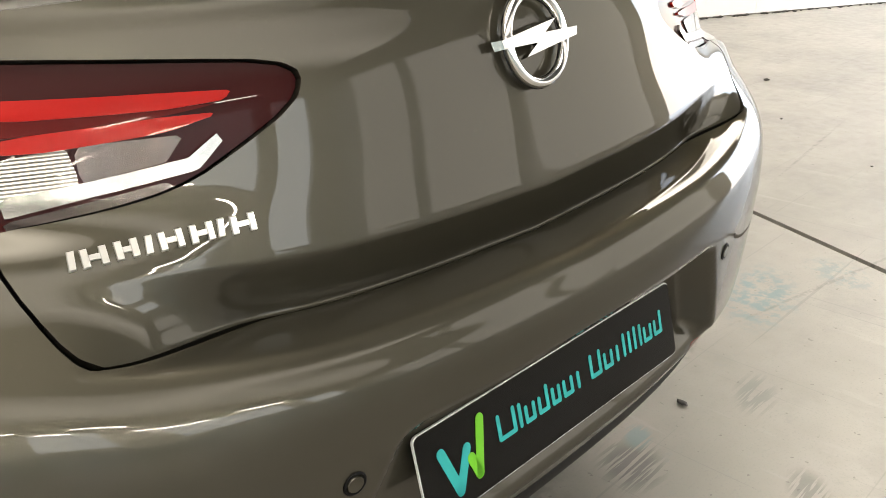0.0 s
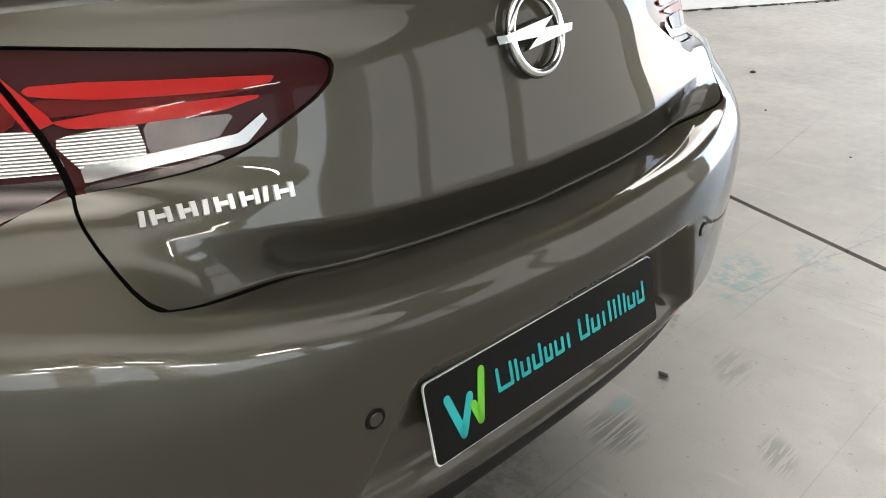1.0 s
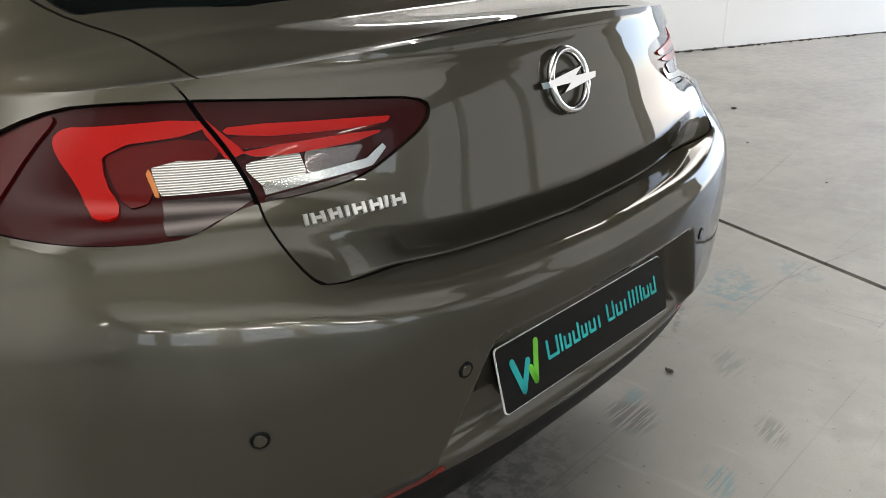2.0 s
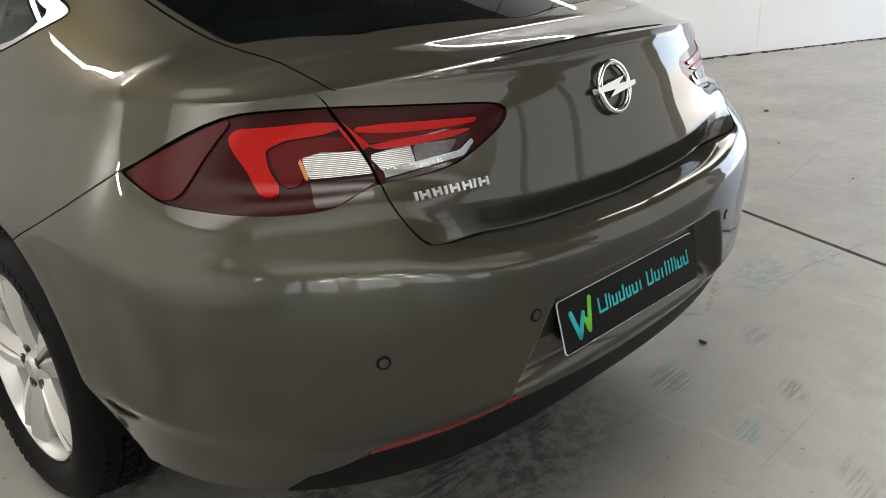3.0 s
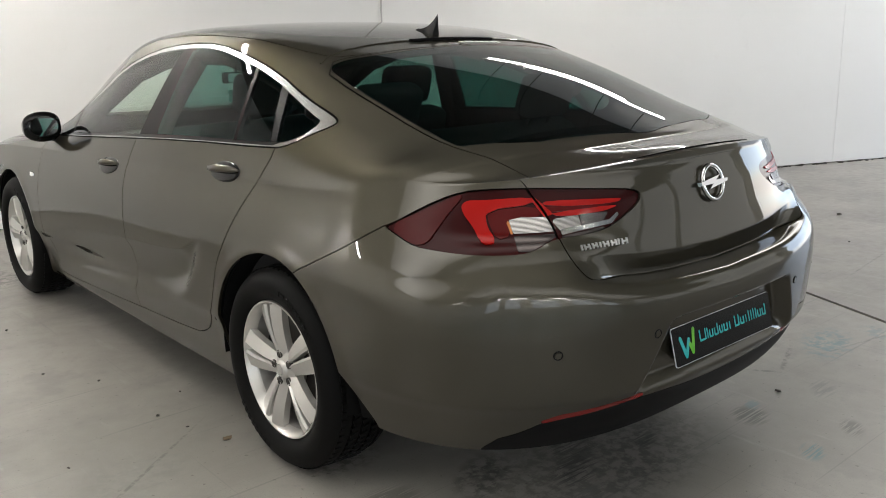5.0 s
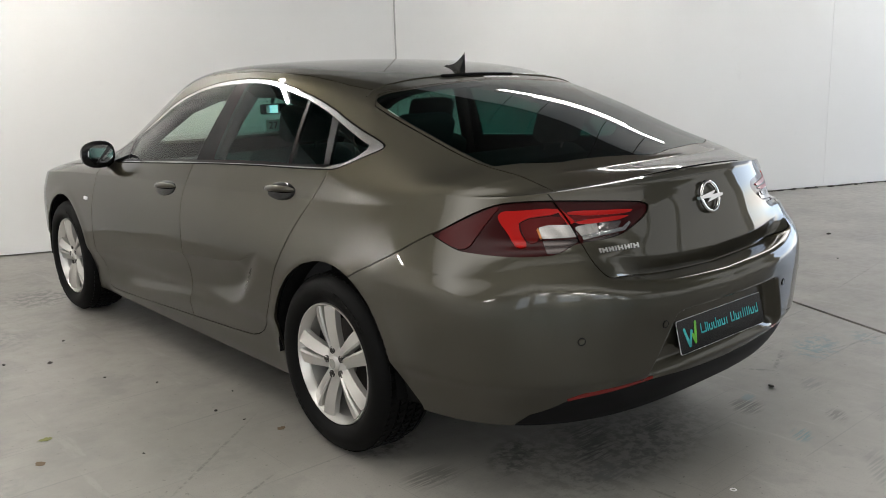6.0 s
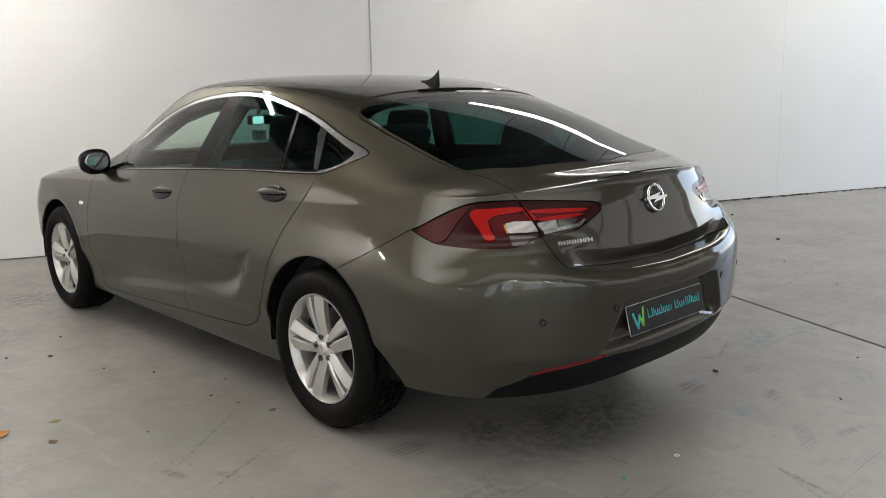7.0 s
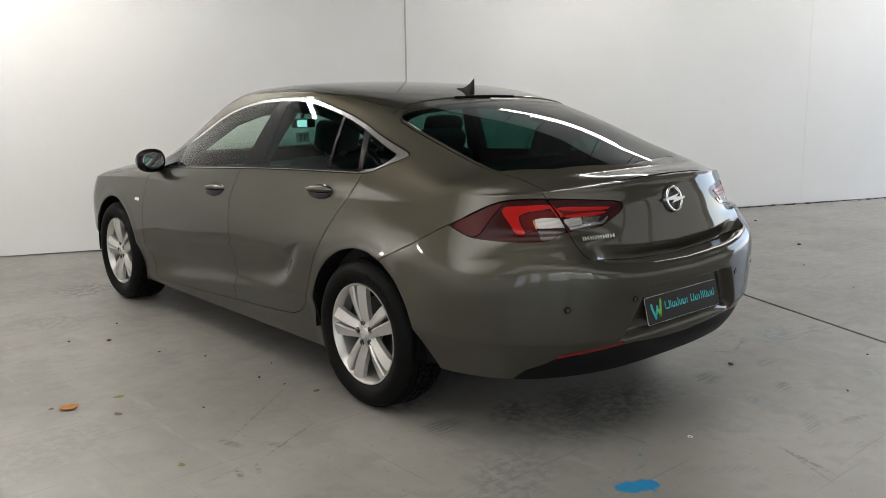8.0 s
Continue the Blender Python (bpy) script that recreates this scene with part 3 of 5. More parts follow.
# three long openings added to the ceiling, each with a glowing sheet as fill light
edges = [-.5] + [b for light in FILL_OPENINGS for b in light[2:4]] + [16.2]
for k in range(0, len(edges), 2):
    slab("ceiling", (-9.2, -edges[k + 1], H), (14.2, -edges[k], H + .2), CEIL, "dark grey ceiling", "ceiling")
for (a0, a1, b0, b1, _), fill_glow in zip(FILL_OPENINGS, FILL_GLOWS):
    slab("ceiling", (-9.2, -b1, H), (a0, -b0, H + .2), CEIL, "dark grey ceiling beside an added opening", "ceiling")
    slab("ceiling", (a1, -b1, H), (14.2, -b0, H + .2), CEIL, "dark grey ceiling beside an added opening", "ceiling")
    slab("backdrop_fill", (a0 - .1, -b1 - .1, H + .25), (a1 + .1, -b0 + .1, H + .3), fill_glow, "glowing sheet over an added ceiling opening", "backdrop")
# the end wall with its wide doorway
slab("wall_right_pier", (14, -DOOR_B0, 0), (14.2, 0, H), WALLPAINT, "white pier beside the doorway", "wall")
# the lintel's colour is darker than the white walls beside it
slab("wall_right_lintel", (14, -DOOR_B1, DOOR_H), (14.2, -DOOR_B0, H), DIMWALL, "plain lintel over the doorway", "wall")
# a conduit on the back wall and a faint panel joint
bm = bmesh.new()
box(bm, (3.493, -.012, .012), (3.507, .001, WALL_TOP), bevel=.004)
tagged(part("conduit", bm, CONDUIT, None, "thin grey vertical conduit on the white wall"), category="conduit").matrix_world = HALL
bm = bmesh.new()
box(bm, (8.346, -.0025, .012), (8.354, .001, WALL_TOP))
tagged(part("trim_wall_joint", bm, WALLPAINT, None, "thin cover strip on the white wall"), category="trim", kind="structure").matrix_world = HALL

def lamp_fixture(a, b, glow=None, high=LAMP_Z, thick=.019):
    """A batten with one bare tube under the ceiling, along the back wall's line."""
    thing = new("tube_lamp", None)
    thing.matrix_world = HALL @ pose(a, -b, high)
    bm = bmesh.new()
    box(bm, (-.76, -.035, -.06), (.76, .035, 0), bevel=.006)
    part("batten", bm, WHITEMETAL, thing, "white metal batten")
    for x in (-.55, .55):
        bm = bmesh.new()
        tube(bm, [(x, 0, -.004), (x, 0, H - high)], .004, 6)
        part("hanger", bm, STEEL, thing, "thin steel hanger")
    bm = bmesh.new()
    tube(bm, [(-.73, 0, -.066 - thick), (.73, 0, -.066 - thick)], thick, 12)
    part("tube", bm, glow or TUBE, thing, "glowing white tube", True)
    return tagged(thing, "white ceiling batten with a lit tube", "lamp", "tube lamps under the ceiling")

first_lamp = lamp_fixture(*LAMPS[0], thick=.034)
for a, b in LAMPS[1:]:
    copy_thing(first_lamp, HALL @ pose(a, -b, LAMP_Z))

for spots, glow, high in ((DIM_LAMPS, TUBE_DIM, 3.0), (REAR_LAMPS, TUBE_REAR, LAMP_Z)):
    for a, b in spots:
        lamp_fixture(a, b, glow, high)

# ---- cutting the skins into panels ----
class Sheet:
    """Points, normals and polygons of a piece of skin."""
    def __init__(self, v, n, f):
        self.v, self.n, self.f = v, n, f

    def tail(self):
        return np.stack([.8 * np.arctan2(-self.v[:, 0], .9 - self.v[:, 1]), self.v[:, 2]], -1)

    def side(self):
        return self.v[:, 1:3]

    def plan(self):
        return np.stack([-self.v[:, 0], self.v[:, 1]], -1)

    def clip(self, g):
        """The part where g, a number for each point, is below 0."""
        v, n, f = list(self.v), list(self.n), []
        inside = g < 0
        made = {}
        for poly in self.f:
            k = [inside[i] for i in poly]
            if all(k):
                f.append(poly)
                continue
            if not any(k):
                continue
            out = []
            for a, b in zip(poly, [*poly[1:], poly[0]]):
                if inside[a]:
                    out.append(a)
                if inside[a] != inside[b]:
                    key = (min(a, b), max(a, b))
                    if key not in made:
                        lo, hi = key
                        t = g[lo] / (g[lo] - g[hi])
                        made[key] = len(v)
                        v.append(self.v[lo] * (1 - t) + self.v[hi] * t)
                        m = self.n[lo] * (1 - t) + self.n[hi] * t
                        n.append(m / np.linalg.norm(m))
                    out.append(made[key])
            if len(out) >= 3:
                f.append(tuple(out))
        used = sorted({i for p in f for i in p})
        at = {i: k for k, i in enumerate(used)}
        return Sheet(np.array([v[i] for i in used]).reshape(-1, 3), np.array([n[i] for i in used]).reshape(-1, 3), [tuple(at[i] for i in p) for p in f])


def rounded(points, times=2):
    """Cuts the corners of a closed outline."""
    p = np.array(points, float)
    for _ in range(times):
        q = np.roll(p, -1, axis=0)
        p = np.stack([p * .75 + q * .25, p * .25 + q * .75], 1).reshape(-1, 2)
    return p


def outside(p, outline):
    """Signed distance of points to a closed outline, below 0 within."""
    a, b = outline, np.roll(outline, -1, axis=0)
    best, odd = np.full(len(p), 1e9), np.zeros(len(p), bool)
    for (ax, ay), (bx, by) in zip(a, b):
        dx, dy = bx - ax, by - ay
        t = np.clip(((p[:, 0] - ax) * dx + (p[:, 1] - ay) * dy) / max(dx * dx + dy * dy, 1e-12), 0, 1)
        best = np.minimum(best, np.hypot(p[:, 0] - ax - t * dx, p[:, 1] - ay - t * dy))
        if ay != by:
            odd ^= ((ay > p[:, 1]) != (by > p[:, 1])) & (p[:, 0] < ax + (p[:, 1] - ay) / (by - ay) * dx)
    return np.where(odd, -best, best)


def split(sheet, field, gap=.004):
    """The pieces within and without a field's zero line, with a joint between them."""
    if not len(sheet.f):
        return sheet, sheet
    return sheet.clip(field(sheet) + gap / 2), sheet.clip(-(field(sheet) - gap / 2))


def split_all(sheets, field, gap=.004):
    pairs = [split(s, field, gap) for s in sheets]
    return [a for a, _ in pairs], [b for _, b in pairs]


def panel(name, sheets, material, parent, label="", sides=(1, -1), rim=.012, inset=0.0):
    """One mesh from pieces of skin, mirrored as sides says, with edges turned inwards."""
    vs, ns, fs = [], [], []
    for sgn in sides:
        for s in sheets:
            if not len(s.f):
                continue
            at = len(vs)
            m = np.array((sgn, 1, 1))
            vs += list((s.v - s.n * inset) * m)
            ns += list(s.n * m)
            faces = s.f if sgn > 0 else [tuple(reversed(p)) for p in s.f]
            fs += [tuple(i + at for i in p) for p in faces]
            if rim:
                count = {}
                for p in faces:
                    for a, b in zip(p, [*p[1:], p[0]]):
                        count[(a, b)] = 1
                for a, b in count:
                    if (b, a) in count or (abs(s.v[a][0]) < 1e-4 and abs(s.v[b][0]) < 1e-4):
                        continue
                    k = len(vs)
                    q = [(s.v[i] - s.n[i] * (inset + d)) * m for i, d in ((a, 0), (b, 0), (b, rim), (a, rim))]
                    out = np.cross(q[1] - q[0], q[3] - q[0])
                    out = -out / max(np.linalg.norm(out), 1e-9)
                    vs += q
                    ns += [out] * 4
                    fs.append((k + 1, k, k + 3, k + 2))
    return put_mesh(name, vs, fs, material, parent, label, ns)


def circle(cy, cz, r):
    return lambda s: np.hypot(s.v[:, 1] - cy, s.v[:, 2] - cz) - r


def zone(kind, points, times=2):
    outline = rounded(points, times)
    return lambda s: outside({"tail": s.tail, "side": s.side, "plan": s.plan}[kind](), outline)


LIGHT = zone("tail", [(0.994, 0.874), (0.994, 0.874), (0.952, 0.894), (0.912, 0.919), (0.851, 0.952), (0.791, 0.974), (0.731, 0.98), (0.643, 0.982), (0.549, 0.977), (0.424, 0.967), (0.342, 0.958), (0.316, 0.944), (0.329, 0.919), (0.389, 0.888), (0.422, 0.872), (0.459, 0.863), (0.514, 0.858), (0.559, 0.857), (0.59, 0.853), (0.618, 0.838), (0.649, 0.83), (0.73, 0.829), (0.796, 0.829), (0.856, 0.832), (0.895, 0.835), (0.939, 0.851), (0.994, 0.874)], 1)
GATE_EDGE = [(.668, 1.013), (.643, .992), (.626, .965), (.603, .935), (.580, .897), (.564, .859), (.547, .821), (.525, .785), (.489, .748),
             (.427, .735), (.347, .727), (.255, .720), (.148, .714), (0, .711), (-.1, .711)]
GATE_SIDES = zone("tail", [(-.2, 1.3), (.70, 1.3), (.70, 1.05), *GATE_EDGE[:8], (.503, .760), (.470, .7435), (.42, .730), (.30, .69), (-.2, .60)], 1)


def GATE_LOW(s):
    """The tailgate's face: its side joints, and its lower edge at the back of the shelf."""
    return np.maximum(GATE_SIDES(s), 7 * (.7155 - (s.v[:, 2] - shelf_rise(-s.v[:, 0]))))



GATE_TOP = zone("plan", [(-0.1, 0.039), (0.598, 0.039), (0.586, 0.329), (0.583, 0.369), (0.594, 0.451), (0.622, 0.543), (0.628, 0.633), (0.628, 0.838), (0.628, 1.021), (0.614, 1.222), (0.455, 1.179), (0.321, 1.18), (0, 1.203), (-0.1, 1.203)], 1)
REAR_GLASS = zone("plan", [(-0.1, 0.373), (0.03, 0.375), (0.103, 0.394), (0.19, 0.404), (0.364, 0.432), (0.429, 0.437), (0.604, 0.544), (0.615, 0.569), (0.614, 0.661), (0.616, 0.83), (0.617, 1.012), (0.602, 1.193), (0.588, 1.198), (0.454, 1.165), (0.32, 1.166), (0, 1.188), (-0.1, 1.188)], 1)
SCREEN = zone("plan", [(-.1, 2.96), (.35, 2.92), (.56, 2.82), (.60, 2.90), (.755, 3.38), (.5, 3.62), (-.1, 3.70)], 1)
BONNET = zone("plan", [(-.1, 3.9), (.5, 3.86), (.80, 3.70), (.83, 3.9), (.80, 4.5), (.5, 4.75), (-.1, 4.8)], 1)
ROOF_FIELD = zone("plan", [(-0.1, 1.207), (0.321, 1.185), (0.515, 1.195), (0.578, 1.291), (0.604, 1.592), (0.614, 2.273), (0.621, 2.517), (0.406, 2.592), (-0.1, 2.632)], 1)
BUMPER = zone("tail", [(-0.2, 0.8), (0.499, 0.802), (0.617, 0.901), (0.805, 0.898), (0.993, 0.875), (1.131, 0.793), (1.274, 0.716), (1.317, 0.689), (1.32, 0), (-0.2, 0)], 0)
DIFFUSER = zone("tail", [(-.2, .378), (.1, .378), (.36, .402), (.564, .392), (.608, .378), (.645, .354), (.721, .322), (.80, .20), (.8, 0), (-.2, 0)], 1)
DOORS = zone("side", [(3.451, 0.903), (3.44, 0.783), (3.458, 0.565), (3.46, 0.489), (3.4, 0.327), (3.43, 0.234), (3.387, 0.225), (3.176, 0.228), (2.434, 0.268), (1.764, 0.304), (1.67, 0.329), (1.599, 0.368), (1.529, 0.454), (1.494, 0.542), (1.461, 0.63), (1.409, 0.712), (1.37, 0.792), (1.324, 0.871), (1.28, 0.937), (1.229, 1.02), (1.255, 1.104), (2.064, 1.265), (2.895, 1.113), (3.312, 0.972)], 1)
FRONT_DOOR = zone("side", [(2.106, 1.51), (2.216, 1.11), (2.314, 0.932), (2.333, 0.842), (2.293, 0.694), (2.275, 0.574), (2.294, 0.475), (2.291, 0.417), (2.325, 0.325), (2.345, 0.115), (3.905, 0.115), (3.946, 1.512)], 1)
SIDE_OPENING = zone("side", [(3.478, 0.933), (3.448, 0.973), (3.243, 1.032), (2.977, 1.151), (2.683, 1.277), (2.399, 1.345), (2.123, 1.368), (1.857, 1.363), (1.594, 1.313), (1.394, 1.259), (1.2, 1.185), (1.037, 1.137), (1.003, 1.123), (1.01, 1.11), (1.06, 1.09), (1.169, 1.044), (1.238, 1.03), (1.868, 1.016), (2.44, 0.987), (3.173, 0.947)], 1)
SIDE_GLASS = zone("side", [(3.411, 0.951), (3.287, 1.02), (2.944, 1.137), (2.673, 1.263), (2.408, 1.327), (2.136, 1.348), (1.871, 1.347), (1.603, 1.295), (1.418, 1.245), (1.227, 1.172), (1.113, 1.131), (1.066, 1.119), (1.136, 1.067), (1.236, 1.046), (1.868, 1.034), (2.441, 1.005), (3.181, 0.961)], 1)
BELT_STRIP = zone("side", [(3.447, 0.941), (3.176, 0.952), (2.44, 0.995), (1.868, 1.02), (1.255, 1.038), (1.183, 1.062), (1.354, 1.21), (2.477, 1.264), (3.399, 1.006)], 0)
PILLAR_B = zone("side", [(2.261, 0.909), (2.261, 1.008), (2.143, 1.336), (1.995, 1.416), (1.904, 1.415), (2.049, 1.333), (2.098, 1.019), (2.1, 0.909)], 0)
BAR_C = zone("side", [(1.474, 0.904), (1.483, 1.046), (1.524, 1.292), (1.531, 1.412), (1.554, 1.411), (1.545, 1.291), (1.507, 1.047), (1.5, 0.904)], 0)
BAR_D = zone("side", [(1.246, 0.903), (1.243, 1.054), (1.32, 1.238), (1.349, 1.41), (1.374, 1.41), (1.361, 1.24), (1.277, 1.056), (1.271, 0.903)], 0)
BAR_A = zone("side", [(3.088, 0.913), (3.066, 0.974), (3.129, 1.092), (3.114, 1.212), (3.134, 1.212), (3.187, 1.088), (3.087, 0.973), (3.122, 0.915)], 0)

lower = Sheet(LOWER[0], LOWER[2], [tuple(q) for q in LOWER[1]])
upper = Sheet(UPPER[0], UPPER[2], [tuple(q) for q in UPPER[1]])
skin = [lower, upper]
ARCH_R, ARCH_F = circle(1.112, .345, .377), circle(3.949, .345, .372)
for arch in (ARCH_R, ARCH_F):
    skin = split_all(skin, arch, 0)[1]
skin = split_all(skin, zone("side", [(.80, .47), (.742, .44), (.705, .385), (.668, .336), (.640, .30), (.62, .2), (.62, 0), (1.2, 0), (1.2, .345)], 1), 0)[1]
light, skin = split_all(skin, LIGHT, .0018)
opening, skin = split_all(skin, SIDE_OPENING, .005)
low, top = [skin[0]], [skin[1]]
rear_glass, top = split_all(top, REAR_GLASS, .003)
screen, top = split_all(top, SCREEN, .003)
low = split_all(low, GATE_LOW, .0026)[1]
gate_low = split_all(split_all([Sheet(GATE_SKIN[0], GATE_SKIN[2], [tuple(q) for q in GATE_SKIN[1]])], LIGHT, .0018)[1], GATE_LOW, .0026)[0]
gate_top, top = split_all(top, GATE_TOP)
bumper, low = split_all(low, BUMPER, .003)
reflector, bumper = split_all(bumper, zone("tail", [(.345, .414), (.345, .400), (.56, .384), (.605, .376), (.612, .384), (.565, .401), (.45, .408)], 0), .001)
diffuser, bumper = split_all(bumper, DIFFUSER, .002)
bonnet, top = split_all(top, BONNET)
roof_panel, top = split_all(top, ROOF_FIELD, .003)
doors, rest = split_all([*low, *top], DOORS)
front_door, rear_door = split_all(doors, FRONT_DOOR)
side_glass, surround = split_all(opening, SIDE_GLASS, .001)
belt, chrome_band = split_all(surround, BELT_STRIP, 0)
pillars = []
panes = side_glass
for f in (PILLAR_B, BAR_C, BAR_D, BAR_A):
    a, panes = split_all(panes, f, 0)
    pillars.append(a)
light_gate, light_side = split_all(light, GATE_LOW, .006)

car = new("car", None)
tagged(car, "olive grey metallic five-door fastback car, parked and closed", "car")
panel("body_side", rest, PAINT, car, "", (1,))
panel("body_side", rest, PAINT, car, "", (-1,))
panel("roof", roof_panel, PAINT, car)
panel("bonnet", bonnet, PAINT, car)
gate = panel("tailgate", [*gate_low, *gate_top], PAINT, car)
bumper_ob = panel("rear_bumper", bumper, PAINT, car, rim=.020)
panel("diffuser", diffuser, BLACK, bumper_ob, "matt black plastic lower trim")
for sg in (1, -1):
    panel("reflector", reflector, REFLECTOR, bumper_ob, "red strip reflector", (sg,))
panel("rear_window", rear_glass, GLASS_REAR, gate, "dark tinted glass", rim=0).visible_shadow = False
panel("windscreen", screen, GLASS_FRONT, car, "tinted glass", rim=0).visible_shadow = False
for sg in (1, -1):
    fd = panel("front_door", front_door, PAINT, car, "", (sg,))
    rd = panel("rear_door", rear_door, PAINT, car, "", (sg,))
    panel("window_trim", chrome_band, TRIMCHROME, car, "satin chrome strip", (sg,))
    panel("belt_trim", belt, GLOSSBLACK, car, "gloss black strip", (sg,))
    for piece in pillars:
        panel("window_pillar", piece, PILLARBLACK, car, "satin black", (sg,))
    # the panes part along the pillars: place at a height of 1.05 and slant of each
    cuts = [(9, 0), (3.08, 0), (2.18, -.17), (1.50, .23), (1.265, .49), (0, 0)]
    for (hi, slant_hi), (lo, slant_lo), glass in zip(cuts, cuts[1:], (GLASS_FRONT, GLASS_FRONT, GLASS, GLASS, GLASS)):
        pane = [q.clip(np.maximum(q.v[:, 1] - hi - slant_hi * (q.v[:, 2] - 1.05), lo + slant_lo * (q.v[:, 2] - 1.05) - q.v[:, 1])) if len(q.f) else q for q in panes]
        panel("side_window", pane, glass, car, "tinted glass", (sg,), rim=0)

# dark lining behind the panels and inside the cabin
lining = [lower, upper]
for f in (ARCH_R, ARCH_F, SIDE_GLASS):
    lining = split_all(lining, f, 0)[1]
lining = [lining[0], split(split(lining[1], REAR_GLASS, 0)[1], SCREEN, 0)[1]]
panel("lining", lining, LINING, car, "dark inner lining", rim=0, inset=.022)

# lamps: coloured inner bodies behind a clear cover
LAMP_ZONES = [("red_tip", LAMP_TIP, .006, [(0.986, 0.875), (0.887, 0.926), (0.803, 0.966), (0.787, 0.967), (0.823, 0.921), (0.849, 0.877), (0.868, 0.845), (0.903, 0.838)], 1),
              ("light_guide", LAMP_RED, .007, [(0.795, 0.943), (0.777, 0.954), (0.753, 0.954), (0.625, 0.962), (0.616, 0.944), (0.734, 0.931), (0.729, 0.891), (0.705, 0.859), (0.722, 0.854), (0.743, 0.859), (0.763, 0.893), (0.787, 0.921)], 1),
              ("light_guide", LAMP_RED, .008, [(0.63, 0.971), (0.573, 0.917), (0.594, 0.909), (0.619, 0.943), (0.625, 0.959)], 0),
              ("red_panel", LAMP_DEEP, .010, [(0.731, 0.928), (0.618, 0.941), (0.593, 0.912), (0.683, 0.906), (0.673, 0.869), (0.705, 0.862), (0.724, 0.897)], 1),
              ("clear_lens", LAMP_CLEAR, .009, [(0.679, 0.906), (0.65, 0.913), (0.586, 0.91), (0.57, 0.883), (0.568, 0.874), (0.668, 0.874)], 0),
              ("grey_lens", LAMP_GREY, .012, [(0.667, 0.87), (0.568, 0.869), (0.565, 0.863), (0.607, 0.848), (0.626, 0.836), (0.655, 0.837)], 0),
              ("amber_edge", LAMP_AMBER, .008, [(0.686, 0.905), (0.68, 0.906), (0.668, 0.873), (0.673, 0.872)], 0),
              ("light_guide", LAMP_RED, .007, [(0.604, 0.952), (0.389, 0.941), (0.38, 0.936), (0.393, 0.929), (0.591, 0.935)], 1),
              ("light_guide", LAMP_RED, .007, [(0.581, 0.921), (0.397, 0.926), (0.404, 0.914), (0.565, 0.907)], 1),
              ("red_panel", LAMP_DEEP, .009, [(0.597, 0.937), (0.395, 0.93), (0.4, 0.926), (0.584, 0.921)], 0),
              ("clear_lens", LAMP_CLEAR, .009, [(0.579, 0.901), (0.565, 0.905), (0.511, 0.911), (0.503, 0.882), (0.556, 0.874)], 0),
              ("grey_lens", LAMP_GREY, .010, [(0.506, 0.911), (0.425, 0.909), (0.441, 0.889), (0.503, 0.882)], 0),
              ("blade", LAMP_CHROME, .006, [(0.558, 0.878), (0.506, 0.882), (0.424, 0.89), (0.398, 0.907), (0.391, 0.903), (0.417, 0.879), (0.496, 0.871), (0.554, 0.864)], 0),
              ("grey_lens", LAMP_GREY, .012, [(0.556, 0.862), (0.496, 0.868), (0.431, 0.875), (0.446, 0.862), (0.508, 0.858), (0.551, 0.855)], 0)]
for sg in (1, -1):
    for nm, piece, parent in (("tail_light", light_side, car), ("tail_light", light_gate, gate)):
        lamp = panel(nm, piece, LAMP_DARK, parent, "dark red and clear lamp", (sg,), rim=.004, inset=.0075)
        panel("seal", [split(s, LIGHT, .008)[1] for s in piece], REFLECTOR, lamp, "dark red edge", (sg,), rim=0, inset=.001)
        for zn, mat, depth, pts, times in LAMP_ZONES:
            got = split_all(piece, zone("tail", pts, times), 0)[0]
            if any(len(s.f) for s in got):
                panel(zn, got, mat, lamp, "", (sg,), rim=.006, inset=depth * .5)

# wheel housings and floor pan
for sx in (-1, 1):
    for cy in (1.112, 3.949):
        bm = bmesh.new()
        n = 40
        rows = [[bm.verts.new((sx * x, cy + r * math.cos(a), .345 + r * math.sin(a))) for a in [math.pi * (-.04 + 1.08 * k / n) for k in range(n + 1)]]
                for x, r in ((.908, .379), (.60, .379), (.60, .02))]
        for a, b in zip(rows, rows[1:]):
            for k in range(n):
                bm.faces.new((a[k], a[k + 1], b[k + 1], b[k]))
        part("wheel_housing", bm, LINING, car, "black plastic liner", True)
bm = bmesh.new()
box(bm, (-.66, .30, .275), (.66, .76, .30), bevel=.01)
box(bm, (-.58, .74, .165), (.58, 1.50, .29), bevel=.01)
box(bm, (-.76, 1.48, .135), (.76, 3.56, .19), bevel=.01)
box(bm, (-.60, 3.54, .17), (.60, 4.70, .20), bevel=.01)
part("floor_pan", bm, LINING, car, "black underbody")

# ---- wheels ----
def spoke(bm, a0, w0, a1, w1, r0, r1):
    """One spoke from the hub to the rim: places across at both ends, with a ridged outer face."""
    secs = []
    for k in range(6):
        t = k / 5
        r = r0 + (r1 - r0) * t
        c = a0 + (a1 - a0) * t
        w = w0 + (w1 - w0) * t ** .8
        x = .012 * math.sin(t * math.pi * .8) + .008 * t
        side = 1 if a1 > 0 else -1          # the raised rib runs along the slot, the flank falls away to the opening
        secs.append([bm.verts.new((xx, c + w * s * side, r)) for s, xx in ((-1, x - .038), (-1, x - .006), (-.70, x), (-.35, x - .004), (1, x - .015), (1, x - .038))])
    for a, b in zip(secs, secs[1:]):
        for i in range(6):
            bm.faces.new((a[i], a[(i + 1) % 6], b[(i + 1) % 6], b[i]))
    bm.faces.new(secs[0][::-1]), bm.faces.new(secs[-1])


